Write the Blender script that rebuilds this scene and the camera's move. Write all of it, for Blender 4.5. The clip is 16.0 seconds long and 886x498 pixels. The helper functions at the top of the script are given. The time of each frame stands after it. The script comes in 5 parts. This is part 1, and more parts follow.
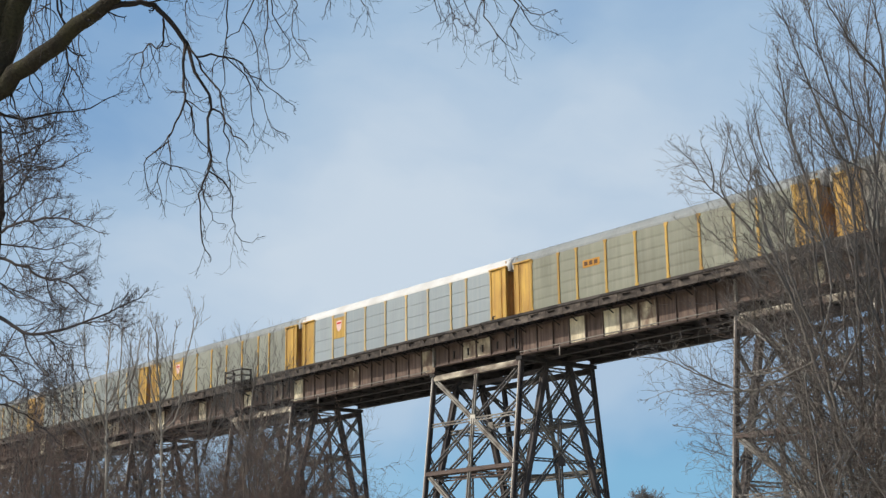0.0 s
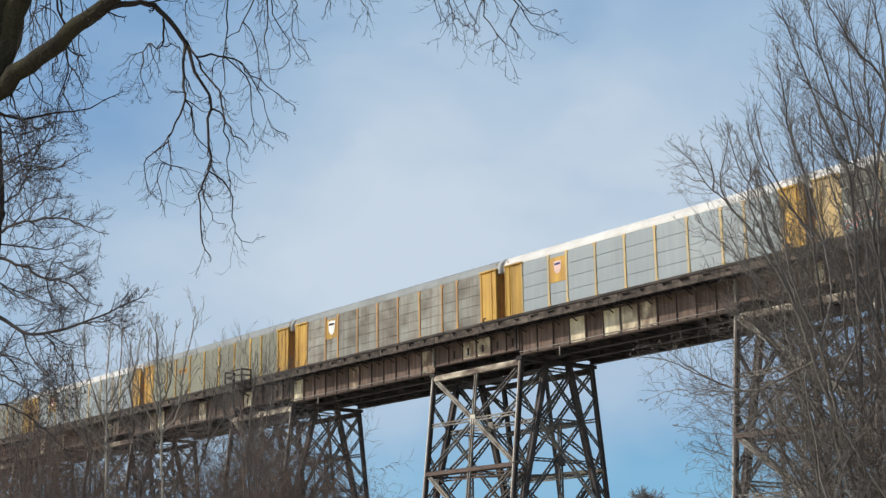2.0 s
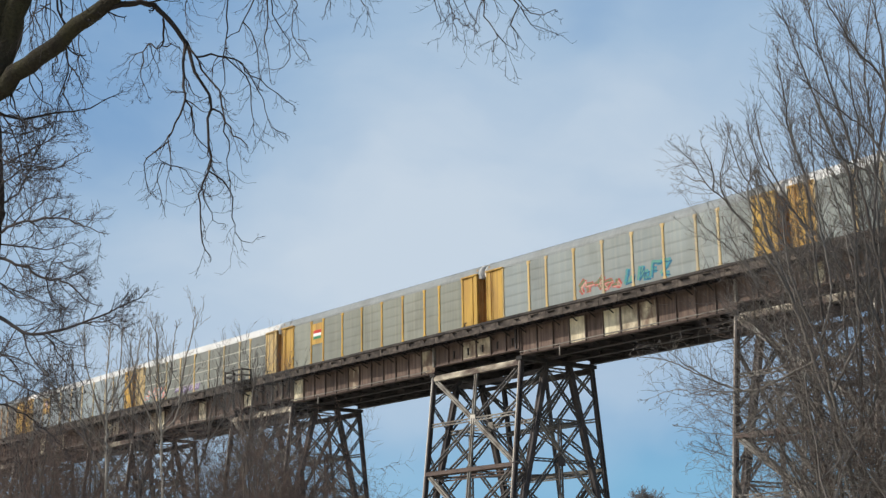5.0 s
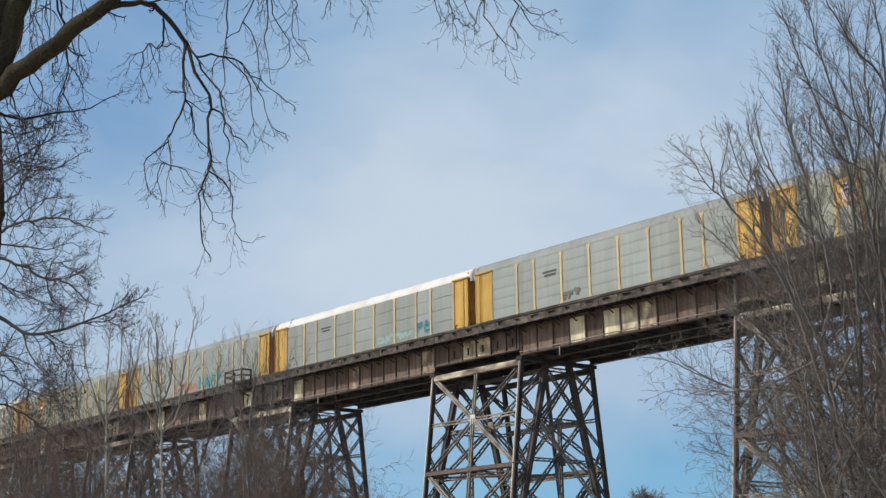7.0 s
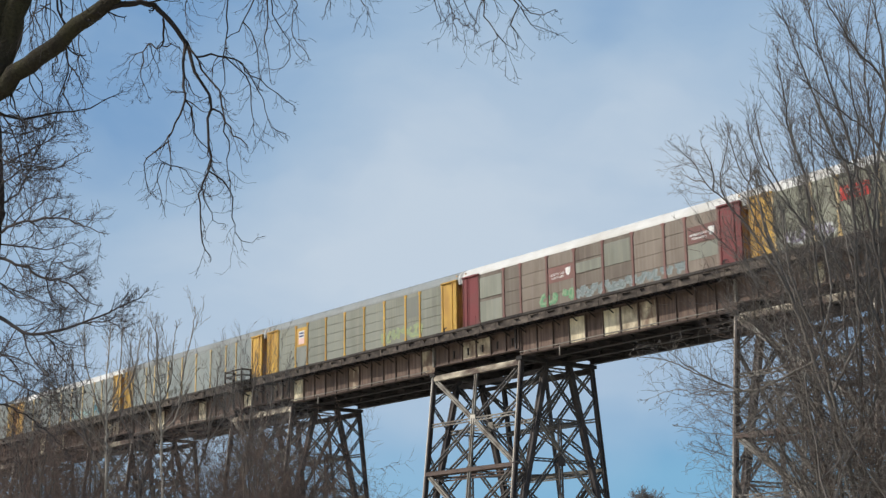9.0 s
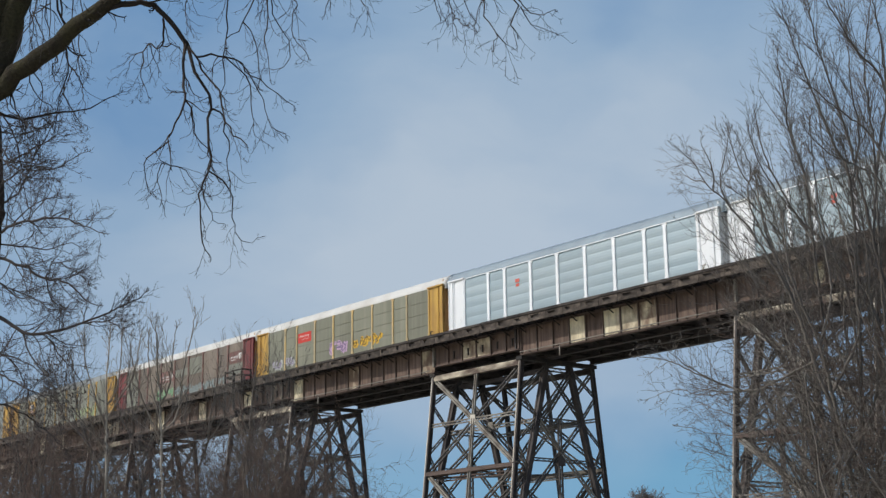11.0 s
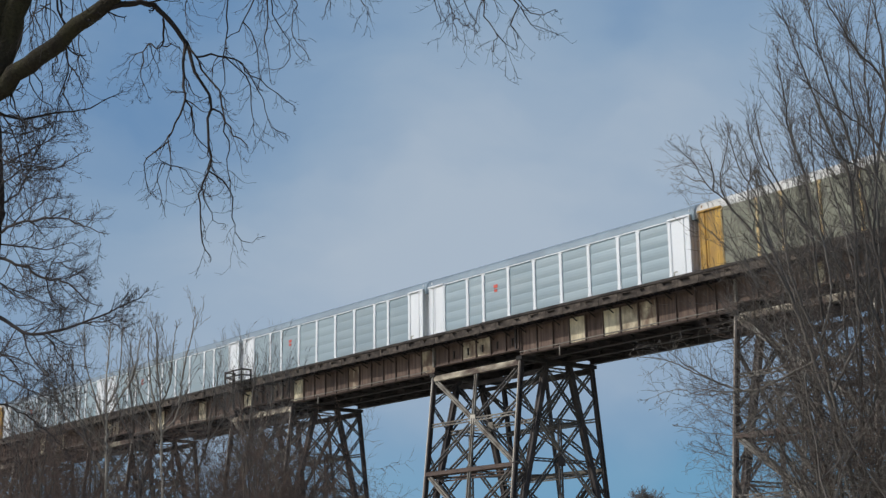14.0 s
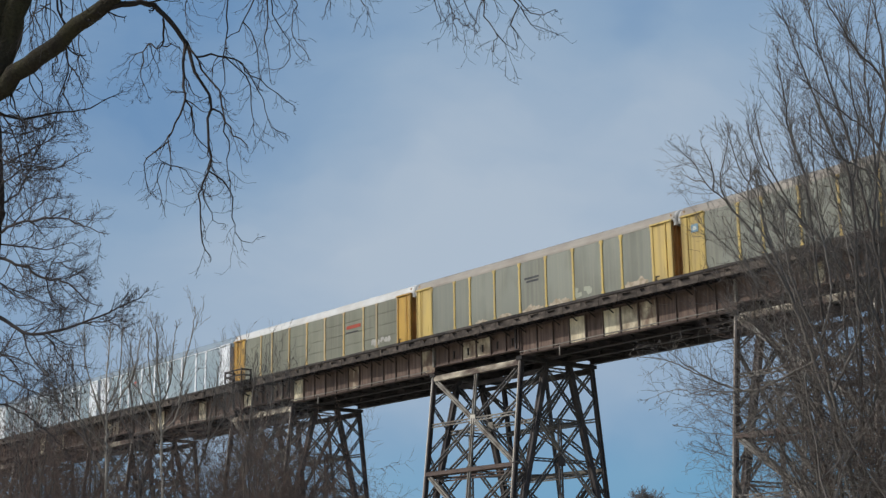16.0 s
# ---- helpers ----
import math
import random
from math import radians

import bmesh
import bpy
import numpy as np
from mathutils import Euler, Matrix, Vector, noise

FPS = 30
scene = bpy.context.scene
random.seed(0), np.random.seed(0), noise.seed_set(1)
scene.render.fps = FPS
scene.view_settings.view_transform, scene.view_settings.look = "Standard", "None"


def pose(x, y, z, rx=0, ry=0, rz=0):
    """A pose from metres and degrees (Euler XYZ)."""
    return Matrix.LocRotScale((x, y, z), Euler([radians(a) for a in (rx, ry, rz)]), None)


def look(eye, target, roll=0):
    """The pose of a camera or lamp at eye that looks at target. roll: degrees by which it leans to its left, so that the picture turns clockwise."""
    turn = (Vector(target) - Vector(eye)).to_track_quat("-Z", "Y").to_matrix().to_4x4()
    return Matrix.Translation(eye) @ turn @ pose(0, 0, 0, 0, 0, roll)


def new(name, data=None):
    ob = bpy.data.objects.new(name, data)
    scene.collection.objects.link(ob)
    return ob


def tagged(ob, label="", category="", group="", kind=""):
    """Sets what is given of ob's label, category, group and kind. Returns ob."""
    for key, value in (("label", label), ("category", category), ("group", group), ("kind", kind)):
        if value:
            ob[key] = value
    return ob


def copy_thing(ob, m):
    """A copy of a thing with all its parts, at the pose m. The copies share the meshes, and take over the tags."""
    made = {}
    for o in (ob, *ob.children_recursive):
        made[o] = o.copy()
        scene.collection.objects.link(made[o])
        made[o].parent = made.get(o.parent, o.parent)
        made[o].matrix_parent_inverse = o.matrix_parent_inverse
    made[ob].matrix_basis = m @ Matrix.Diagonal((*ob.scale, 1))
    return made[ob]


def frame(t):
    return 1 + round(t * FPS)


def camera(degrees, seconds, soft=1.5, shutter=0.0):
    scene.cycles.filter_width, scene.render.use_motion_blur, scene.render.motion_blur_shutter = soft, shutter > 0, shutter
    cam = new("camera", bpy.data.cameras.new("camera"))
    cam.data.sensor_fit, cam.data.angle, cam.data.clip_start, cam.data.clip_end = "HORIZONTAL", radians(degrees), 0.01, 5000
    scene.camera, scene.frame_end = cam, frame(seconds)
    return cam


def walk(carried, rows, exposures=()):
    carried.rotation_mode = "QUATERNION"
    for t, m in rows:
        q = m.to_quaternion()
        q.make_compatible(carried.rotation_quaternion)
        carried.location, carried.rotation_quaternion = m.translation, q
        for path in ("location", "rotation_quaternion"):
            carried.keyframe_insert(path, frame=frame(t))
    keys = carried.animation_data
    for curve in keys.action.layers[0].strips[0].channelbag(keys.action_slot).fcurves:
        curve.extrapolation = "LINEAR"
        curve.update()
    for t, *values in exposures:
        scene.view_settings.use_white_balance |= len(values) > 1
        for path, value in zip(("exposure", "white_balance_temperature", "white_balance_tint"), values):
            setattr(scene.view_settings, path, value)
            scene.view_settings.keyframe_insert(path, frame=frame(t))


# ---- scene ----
# A tall steel trestle with a train of auto carriers, seen through bare winter trees.
EYE = (73.67, -69.03, 1.6)
YAW, TILT, ROLL = radians(-50.32), radians(14.18), -0.77
AIM = (EYE[0] + math.sin(YAW) * math.cos(TILT), EYE[1] + math.cos(YAW) * math.cos(TILT), EYE[2] + math.sin(TILT))
cam = camera(34.77, 16.0, soft=1.38, shutter=0.1)
walk(cam, [(0.0, look(EYE, AIM, ROLL)), (16.0, look(EYE, AIM, ROLL))],
     exposures=[(0.0, 0.0, 6550, 10), (6.5, -0.04, 6500, 10), (9.0, -0.1, 6450, 10), (11.4, -0.4, 6290, 10), (12.5, -0.51, 6230, 10), (15.3, -0.52, 6240, 10), (16.0, -0.44, 6240, 10)])

# ---- daylight ----
SUN = Vector((-0.42, -0.69, 0.61)).normalized()
world = bpy.data.worlds.new("sky")
scene.world = world
world.use_nodes = True
wn = world.node_tree
wn.nodes.clear()
w_out = wn.nodes.new("ShaderNodeOutputWorld")
w_bg = wn.nodes.new("ShaderNodeBackground")
w_sky = wn.nodes.new("ShaderNodeTexSky")
w_sky.sky_type, w_sky.sun_disc = "NISHITA", False
w_sky.sun_elevation = math.asin(SUN.z)
w_sky.sun_rotation = math.atan2(SUN.x, SUN.y)
w_bg.inputs["Strength"].default_value = 0.15
wn.links.new(w_sky.outputs[0], w_bg.inputs[0])
wn.links.new(w_bg.outputs[0], w_out.inputs[0])
sun_data = bpy.data.lights.new("sun", "SUN")
sun_data.energy, sun_data.angle, sun_data.color = 3.4, radians(1.0), (1.0, 0.95, 0.86)
sun = new("sun", sun_data)
sun.matrix_world = look(SUN * 100, (0, 0, 0))


# ---- materials ----
def lin(r, g, b):
    return tuple(((v / 255 + 0.055) / 1.055) ** 2.4 if v > 10 else v / 255 / 12.92 for v in (r, g, b)) + (1.0,)


def surface(name, colour, rough=0.7, metal=0.0, stain=None, amount=0.5, scale=1.5, stretch=(1, 1, 1),
            grain=25.0, bump=0.15, per_object=0.0, fine=0.12, spec=0.3, streak=None, streaks=0.5):
    """A painted, rusty or woody surface: base colour, large stains and fine grain."""
    m = bpy.data.materials.new(name)
    m.use_nodes = True
    t = m.node_tree
    b = t.nodes["Principled BSDF"]
    b.inputs["Roughness"].default_value, b.inputs["Metallic"].default_value = rough, metal
    b.inputs["Specular IOR Level"].default_value = spec
    co = t.nodes.new("ShaderNodeTexCoord")
    mp = t.nodes.new("ShaderNodeMapping")
    mp.inputs["Scale"].default_value = stretch
    t.links.new(co.outputs["Object"], mp.inputs[0])
    info = t.nodes.new("ShaderNodeObjectInfo")
    shift = t.nodes.new("ShaderNodeVectorMath")
    shift.operation = "MULTIPLY_ADD"
    shift.inputs[1].default_value = (37.0, 19.0, 11.0)
    t.links.new(info.outputs["Random"], shift.inputs[0])
    t.links.new(mp.outputs[0], shift.inputs[2])
    n1 = t.nodes.new("ShaderNodeTexNoise")
    n1.inputs["Scale"].default_value, n1.inputs["Detail"].default_value = scale, 6
    n2 = t.nodes.new("ShaderNodeTexNoise")
    n2.inputs["Scale"].default_value, n2.inputs["Detail"].default_value = grain, 3
    t.links.new(shift.outputs[0], n1.inputs["Vector"])
    t.links.new(co.outputs["Object"], n2.inputs["Vector"])
    ramp = t.nodes.new("ShaderNodeValToRGB")
    ramp.color_ramp.elements[0].position, ramp.color_ramp.elements[1].position = 0.42, 0.68
    t.links.new(n1.outputs["Fac"], ramp.inputs[0])
    mul = t.nodes.new("ShaderNodeMath")
    mul.operation = "MULTIPLY"
    mul.inputs[1].default_value = amount
    t.links.new(ramp.outputs[0], mul.inputs[0])
    mix = t.nodes.new("ShaderNodeMix")
    mix.data_type = "RGBA"
    mix.inputs[6].default_value = colour
    mix.inputs[7].default_value = stain or tuple(0.45 * v for v in colour[:3]) + (1,)
    t.links.new(mul.outputs[0], mix.inputs[0])
    val = t.nodes.new("ShaderNodeMapRange")
    val.inputs[3].default_value, val.inputs[4].default_value = 1 - fine, 1 + fine
    t.links.new(n2.outputs["Fac"], val.inputs[0])
    hsv = t.nodes.new("ShaderNodeHueSaturation")
    last = mix
    if streak:
        # rain streaks that run down the sheet
        down = t.nodes.new("ShaderNodeMapping")
        down.inputs["Scale"].default_value = (1.0, 1.0, 0.06)
        t.links.new(shift.outputs[0], down.inputs[0])
        n3 = t.nodes.new("ShaderNodeTexNoise")
        n3.inputs["Scale"].default_value, n3.inputs["Detail"].default_value = 4.5, 5
        t.links.new(down.outputs[0], n3.inputs["Vector"])
        rs = t.nodes.new("ShaderNodeMapRange")
        rs.inputs[1].default_value, rs.inputs[2].default_value = 0.46, 0.72
        rs.inputs[3].default_value, rs.inputs[4].default_value = 0.0, streaks
        t.links.new(n3.outputs["Fac"], rs.inputs[0])
        last = t.nodes.new("ShaderNodeMix")
        last.data_type = "RGBA"
        last.inputs[7].default_value = streak
        t.links.new(rs.outputs[0], last.inputs[0])
        t.links.new(mix.outputs[2], last.inputs[6])
    t.links.new(last.outputs[2], hsv.inputs["Color"])
    if per_object:
        rnd = t.nodes.new("ShaderNodeMapRange")
        rnd.inputs[3].default_value, rnd.inputs[4].default_value = 1 - per_object, 1 + per_object
        t.links.new(info.outputs["Random"], rnd.inputs[0])
        both = t.nodes.new("ShaderNodeMath")
        both.operation = "MULTIPLY"
        t.links.new(rnd.outputs[0], both.inputs[0])
        t.links.new(val.outputs[0], both.inputs[1])
        t.links.new(both.outputs[0], hsv.inputs["Value"])
    else:
        t.links.new(val.outputs[0], hsv.inputs["Value"])
    t.links.new(hsv.outputs[0], b.inputs["Base Color"])
    bp = t.nodes.new("ShaderNodeBump")
    bp.inputs["Strength"].default_value, bp.inputs["Distance"].default_value = bump, 0.03
    t.links.new(n2.outputs["Fac"], bp.inputs["Height"])
    t.links.new(bp.outputs[0], b.inputs["Normal"])
    return m


# Rusted steel, darkened so that its colour also holds shade.
SHADED_RUST = surface("shaded_rusted_steel", (0.064, 0.056, 0.054, 1), 0.8, 0, (0.135, 0.112, 0.098, 1), 0.55, 0.8, grain=14, fine=0.25)
RUST_BROWN = surface("brown_rust", (0.135, 0.097, 0.08, 1), 0.8, 0, (0.07, 0.053, 0.045, 1), 0.6, 0.9, (1, 1, 0.4), grain=12, fine=0.25)
# Weathered grey steel, also paled to hold sunlight on near tower members.
STEEL_PALE = surface("weathered_sunlit_grey_steel", (0.27, 0.25, 0.215, 1), 0.7, 0, (0.10, 0.07, 0.05, 1), 0.75, 0.9, grain=10, fine=0.2)
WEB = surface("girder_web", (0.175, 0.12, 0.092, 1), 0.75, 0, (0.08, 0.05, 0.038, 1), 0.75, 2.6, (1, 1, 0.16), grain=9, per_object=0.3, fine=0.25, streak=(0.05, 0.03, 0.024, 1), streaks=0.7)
STRUT_STEEL = surface("rust_streaked_strut", (0.105, 0.074, 0.058, 1), 0.75, 0, (0.74, 0.66, 0.5, 1), 1.0, 0.42, (1, 1, 2.0), grain=9, fine=0.2)
PART_BLEACHED = surface("part_bleached_web", (0.20, 0.135, 0.095, 1), 0.75, 0, (0.82, 0.72, 0.50, 1), 1.0, 0.8, (1.2, 1, 0.7), grain=9, per_object=0.15, fine=0.2, streak=(0.07, 0.045, 0.03, 1), streaks=0.3)
LEG_STEEL = surface("grimy_leg_steel", (0.17, 0.15, 0.125, 1), 0.7, 0, (0.30, 0.265, 0.22, 1), 0.6, 0.8, (1, 1, 0.35), grain=10, fine=0.2)
# Cream steel that carries painted sunlight on near leg edges and gussets.
SUNLIT_STEEL = surface("sunlit_cream_steel", (0.58, 0.53, 0.45, 1), 0.6, 0, (0.22, 0.16, 0.12, 1), 0.8, 0.8, (1, 1, 0.35), grain=10, fine=0.2)
BRACE_STEEL = surface("dark_brace_steel", (0.073, 0.066, 0.062, 1), 0.75, 0, (0.21, 0.192, 0.165, 1), 0.6, 0.55, grain=10, fine=0.25)
BLEACHED = surface("bleached_web", (0.84, 0.75, 0.52, 1), 0.7, 0, (0.22, 0.15, 0.10, 1), 0.7, 0.9, (1.2, 1, 0.7), grain=9, per_object=0.1, streak=(0.24, 0.16, 0.10, 1), streaks=0.35)
TIMBER = surface("creosoted_timber", (0.048, 0.04, 0.036, 1), 0.9, 0, (0.11, 0.092, 0.078, 1), 0.6, 2.0, (0.4, 1, 1), grain=30, per_object=0.3, fine=0.3)
FASCIA = surface("weathered_fascia", (0.054, 0.043, 0.036, 1), 0.9, 0, (0.17, 0.138, 0.11, 1), 0.7, 1.6, (1, 1, 1.6), grain=7, per_object=0.25, fine=0.35)
RAIL = surface("rail_steel", (0.12, 0.08, 0.06, 1), 0.5, 0.6)
# Grimy black of wagon gear and hooks; doubles as painted shade under the deck.
BLACK = surface("grimy_and_shade_black_steel", (0.03, 0.027, 0.025, 1), 0.75, 0, (0.07, 0.055, 0.045, 1), 0.6, 2)
CONCRETE = surface("concrete", (0.32, 0.30, 0.27, 1), 0.9, 0, (0.14, 0.13, 0.11, 1), 0.6, 1.0)
# Leaf litter made paler than life to bounce light onto the bridge's underside.
SOIL = surface("brightened_leaf_litter", (0.33, 0.30, 0.24, 1), 0.95, 0, (0.42, 0.385, 0.31, 1), 0.8, 0.15, grain=3, fine=0.35)
BARK = surface("dark_bark", (0.045, 0.038, 0.028, 1), 0.95, 0, (0.066, 0.06, 0.031, 1), 0.8, 5.0, (1, 1, 0.45), grain=38, bump=1.0, fine=0.5, spec=0.1)
TWIG = surface("grey_brown_twigs", (0.115, 0.10, 0.088, 1), 0.85, 0, (0.21, 0.185, 0.16, 1), 0.6, 0.6, grain=6, fine=0.2)
TWIG_MID = surface("mid_brown_twigs", (0.165, 0.145, 0.127, 1), 0.85, 0, (0.27, 0.24, 0.205, 1), 0.6, 0.6, grain=6, fine=0.2)
TWIG_PALE = surface("pale_twigs", (0.5, 0.45, 0.38, 1), 0.85, 0, (0.14, 0.115, 0.09, 1), 0.6, 0.8, grain=6, fine=0.2)
TWIG_GREY = surface("grey_twigs", (0.33, 0.285, 0.235, 1), 0.85, 0, (0.15, 0.125, 0.10, 1), 0.7, 0.8, grain=6, fine=0.2)
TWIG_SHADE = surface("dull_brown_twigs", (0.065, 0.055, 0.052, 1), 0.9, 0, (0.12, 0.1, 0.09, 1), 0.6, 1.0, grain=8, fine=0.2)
TWIG_BROWN = surface("dark_brown_brush", (0.088, 0.068, 0.056, 1), 0.9, 0, (0.16, 0.13, 0.105, 1), 0.6, 0.8, grain=7, fine=0.25)
TWIG_DARK = surface("dark_twigs", (0.033, 0.026, 0.022, 1), 0.9, 0, (0.075, 0.058, 0.045, 1), 0.5, 1.2, grain=8, fine=0.2)
TWIG_RED = surface("reddish_brush", (0.15, 0.105, 0.084, 1), 0.9, 0, (0.26, 0.205, 0.165, 1), 0.6, 0.7, grain=5, fine=0.25)


# ---- mesh helpers ----
def part(name, bm, material, parent=None, label=""):
    data = bpy.data.meshes.new(name)
    bm.to_mesh(data)
    bm.free()
    return place(name, data, material, parent, label)


def place(name, data, material, parent=None, label="", at=None):
    ob = new(name, data)
    if not data.materials:
        data.materials.append(material)
    ob.material_slots[0].link = "OBJECT"
    ob.material_slots[0].material = material
    if parent:
        ob.parent = parent
    if at is not None:
        ob.location = at
    return tagged(ob, label) if label else ob


def box(bm, x0, x1, y0, y1, z0, z1):
    v = [bm.verts.new((x, y, z)) for x in (x0, x1) for y in (y0, y1) for z in (z0, z1)]
    for f in ((0, 1, 3, 2), (4, 6, 7, 5), (0, 4, 5, 1), (2, 3, 7, 6), (0, 2, 6, 4), (1, 5, 7, 3)):
        bm.faces.new([v[i] for i in f])


def beam(bm, p, q, w, h, side=(0, 1, 0)):
    """A bar from p to q, w wide along `side` and h deep across it."""
    p, q = Vector(p), Vector(q)
    d = (q - p).normalized()
    s = Vector(side)
    s = (s - d * s.dot(d)).normalized()
    n = d.cross(s)
    v = []
    for c in (p, q):
        for a, b in ((-1, -1), (1, -1), (1, 1), (-1, 1)):
            v.append(bm.verts.new(c + s * (a * w / 2) + n * (b * h / 2)))
    bm.faces.new(v[:4][::-1])
    bm.faces.new(v[4:])
    for i in range(4):
        j = (i + 1) % 4
        bm.faces.new((v[i], v[j], v[4 + j], v[4 + i]))


def laced(bm, p, q, wide, normal, bar=0.09, thick=0.14, pitch=0.55):
    """A built-up member: two bars joined by zigzag lacing; `normal` is the face that shows the lacing."""
    p, q = Vector(p), Vector(q)
    d = (q - p).normalized()
    n = Vector(normal)
    n = (n - d * n.dot(d)).normalized()
    s = d.cross(n)
    off = s * (wide / 2 - bar / 2)
    beam(bm, p + off, q + off, bar, thick, s)
    beam(bm, p - off, q - off, bar, thick, s)
    count = max(2, int((q - p).length / pitch))
    for i in range(count):
        a, b = p.lerp(q, i / count), p.lerp(q, (i + 1) / count)
        sgn = 1 if i % 2 else -1
        beam(bm, a + off * sgn, b - off * sgn, 0.05, 0.03, s)


def section(bm, p, q, outline):
    """A bar from p to q with the given closed outline of (x, y) offsets."""
    p, q = Vector(p), Vector(q)
    rings = [[bm.verts.new(c + Vector((x, y, 0))) for x, y in outline] for c in (p, q)]
    n = len(outline)
    for i in range(n):
        j = (i + 1) % n
        bm.faces.new((rings[0][i], rings[0][j], rings[1][j], rings[1][i]))
    bm.faces.new(rings[0][::-1])
    bm.faces.new(rings[1])


def channel_leg(bm, p, q, wx, wy):
    """A built-up leg: two channels with lips round set-back cover plates."""
    a, b, e, g = wx / 2, wy / 2, 0.05, 0.07
    outline = [(-a - e, -b), (-a + g, -b), (-a + g, -b + e), (a - g, -b + e), (a - g, -b), (a + e, -b), (a + e, -b + 0.03), (a, -b + 0.03),
               (a, b - 0.03), (a + e, b - 0.03), (a + e, b), (a - g, b), (a - g, b - e), (-a + g, b - e), (-a + g, b), (-a - e, b),
               (-a - e, b - 0.03), (-a, b - 0.03), (-a, -b + 0.03), (-a - e, -b + 0.03)]
    section(bm, p, q, outline)


def girder_leg(bm, p, q, wx, wy):
    """A built-up leg of two flanges and a set-back web, with stiffening lips."""
    a, b, f, e = wx / 2, wy / 2, 0.045, 0.03
    half = [(-a, -b), (a, -b), (a, -b + f + e), (a - e, -b + f + e), (a - e, -b + f), (0.02, -b + f)]
    right = half + [(x, -y) for x, y in half[::-1]]
    outline = [(-a, -b)] + right[1:-1] + [(-a, b), (-a, b - f - e), (-a + e, b - f - e), (-a + e, b - f), (-0.02, b - f),
                                          (-0.02, -b + f), (-a + e, -b + f), (-a + e, -b + f + e), (-a, -b + f + e)]
    section(bm, p, q, outline)


# ---- ground ----
def build_ground():
    bm = bmesh.new()
    n = 60
    grid = {}
    for i in range(n + 1):
        for j in range(n + 1):
            u, v = (i / n * 2 - 1), (j / n * 2 - 1)
            x, y = 4000 * u * abs(u) ** 1.5, 4000 * v * abs(v) ** 1.5
            r = math.hypot(x - 40, y + 30)
            z = 0.35 * noise.noise(Vector((x / 18, y / 18, 0))) * min(1, r / 40) if r < 600 else 0
            grid[i, j] = bm.verts.new((x, y, z - 0.12))
    for i in range(n):
        for j in range(n):
            bm.faces.new((grid[i, j], grid[i + 1, j], grid[i + 1, j + 1], grid[i, j + 1]))
    g = part("ground", bm, SOIL)
    for f in g.data.polygons:
        f.use_smooth = True
    tagged(g, "brown valley floor covered with dead leaves", "ground", kind="structure")


# ---- sky backdrop with drifting cloud ----
def sky_material():
    m = bpy.data.materials.new("hazy_winter_sky")
    m.use_nodes = True
    t = m.node_tree
    t.nodes.clear()
    out, em = t.nodes.new("ShaderNodeOutputMaterial"), t.nodes.new("ShaderNodeEmission")
    uv = t.nodes.new("ShaderNodeUVMap")
    uv.uv_map = "angles"

    def blob(u, v, su, sv, gain):
        a = t.nodes.new("ShaderNodeVectorMath")
        a.operation = "SUBTRACT"
        a.inputs[1].default_value = (u, v, 0)
        t.links.new(warp.outputs[0], a.inputs[0])
        b = t.nodes.new("ShaderNodeVectorMath")
        b.operation = "DIVIDE"
        b.inputs[1].default_value = (su, sv, 1)
        t.links.new(a.outputs[0], b.inputs[0])
        c = t.nodes.new("ShaderNodeVectorMath")
        c.operation = "DOT_PRODUCT"
        t.links.new(b.outputs[0], c.inputs[0])
        t.links.new(b.outputs[0], c.inputs[1])
        d = t.nodes.new("ShaderNodeMath")
        d.operation = "MULTIPLY"
        d.inputs[1].default_value = -1
        t.links.new(c.outputs["Value"], d.inputs[0])
        e = t.nodes.new("ShaderNodeMath")
        e.operation = "EXPONENT"
        t.links.new(d.outputs[0], e.inputs[0])
        f = t.nodes.new("ShaderNodeMath")
        f.operation = "MULTIPLY"
        f.inputs[1].default_value = gain
        t.links.new(e.outputs[0], f.inputs[0])
        return f.outputs[0]

    def add(a, b):
        s = t.nodes.new("ShaderNodeMath")
        t.links.new(a, s.inputs[0])
        if isinstance(b, float):
            s.inputs[1].default_value = b
        else:
            t.links.new(b, s.inputs[1])
        return s.outputs[0]

    wn1 = t.nodes.new("ShaderNodeTexNoise")
    wn1.inputs["Scale"].default_value, wn1.inputs["Detail"].default_value = 0.12, 4
    t.links.new(uv.outputs[0], wn1.inputs["Vector"])
    warp = t.nodes.new("ShaderNodeVectorMath")
    warp.operation = "MULTIPLY_ADD"
    warp.inputs[1].default_value = (6, 6, 0)
    t.links.new(wn1.outputs["Color"], warp.inputs[0])
    off = t.nodes.new("ShaderNodeVectorMath")
    off.inputs[1].default_value = (-3, -3, 0)
    t.links.new(uv.outputs[0], off.inputs[0])
    t.links.new(off.outputs[0], warp.inputs[2])
    total = None
    for b in CLOUDS:
        o = blob(*b)
        total = add(total, o) if total else o
    wisp = t.nodes.new("ShaderNodeTexNoise")
    wisp.inputs["Scale"].default_value, wisp.inputs["Detail"].default_value = 0.22, 7
    mp = t.nodes.new("ShaderNodeMapping")
    mp.inputs["Rotation"].default_value = (0, 0, 0.4)
    mp.inputs["Scale"].default_value = (0.55, 1.25, 1)
    t.links.new(warp.outputs[0], mp.inputs[0])
    t.links.new(mp.outputs[0], wisp.inputs["Vector"])
    wm = t.nodes.new("ShaderNodeMapRange")
    wm.inputs[1].default_value, wm.inputs[2].default_value = 0.3, 0.7
    wm.inputs[3].default_value, wm.inputs[4].default_value = -0.13, 0.13
    t.links.new(wisp.outputs["Fac"], wm.inputs[0])
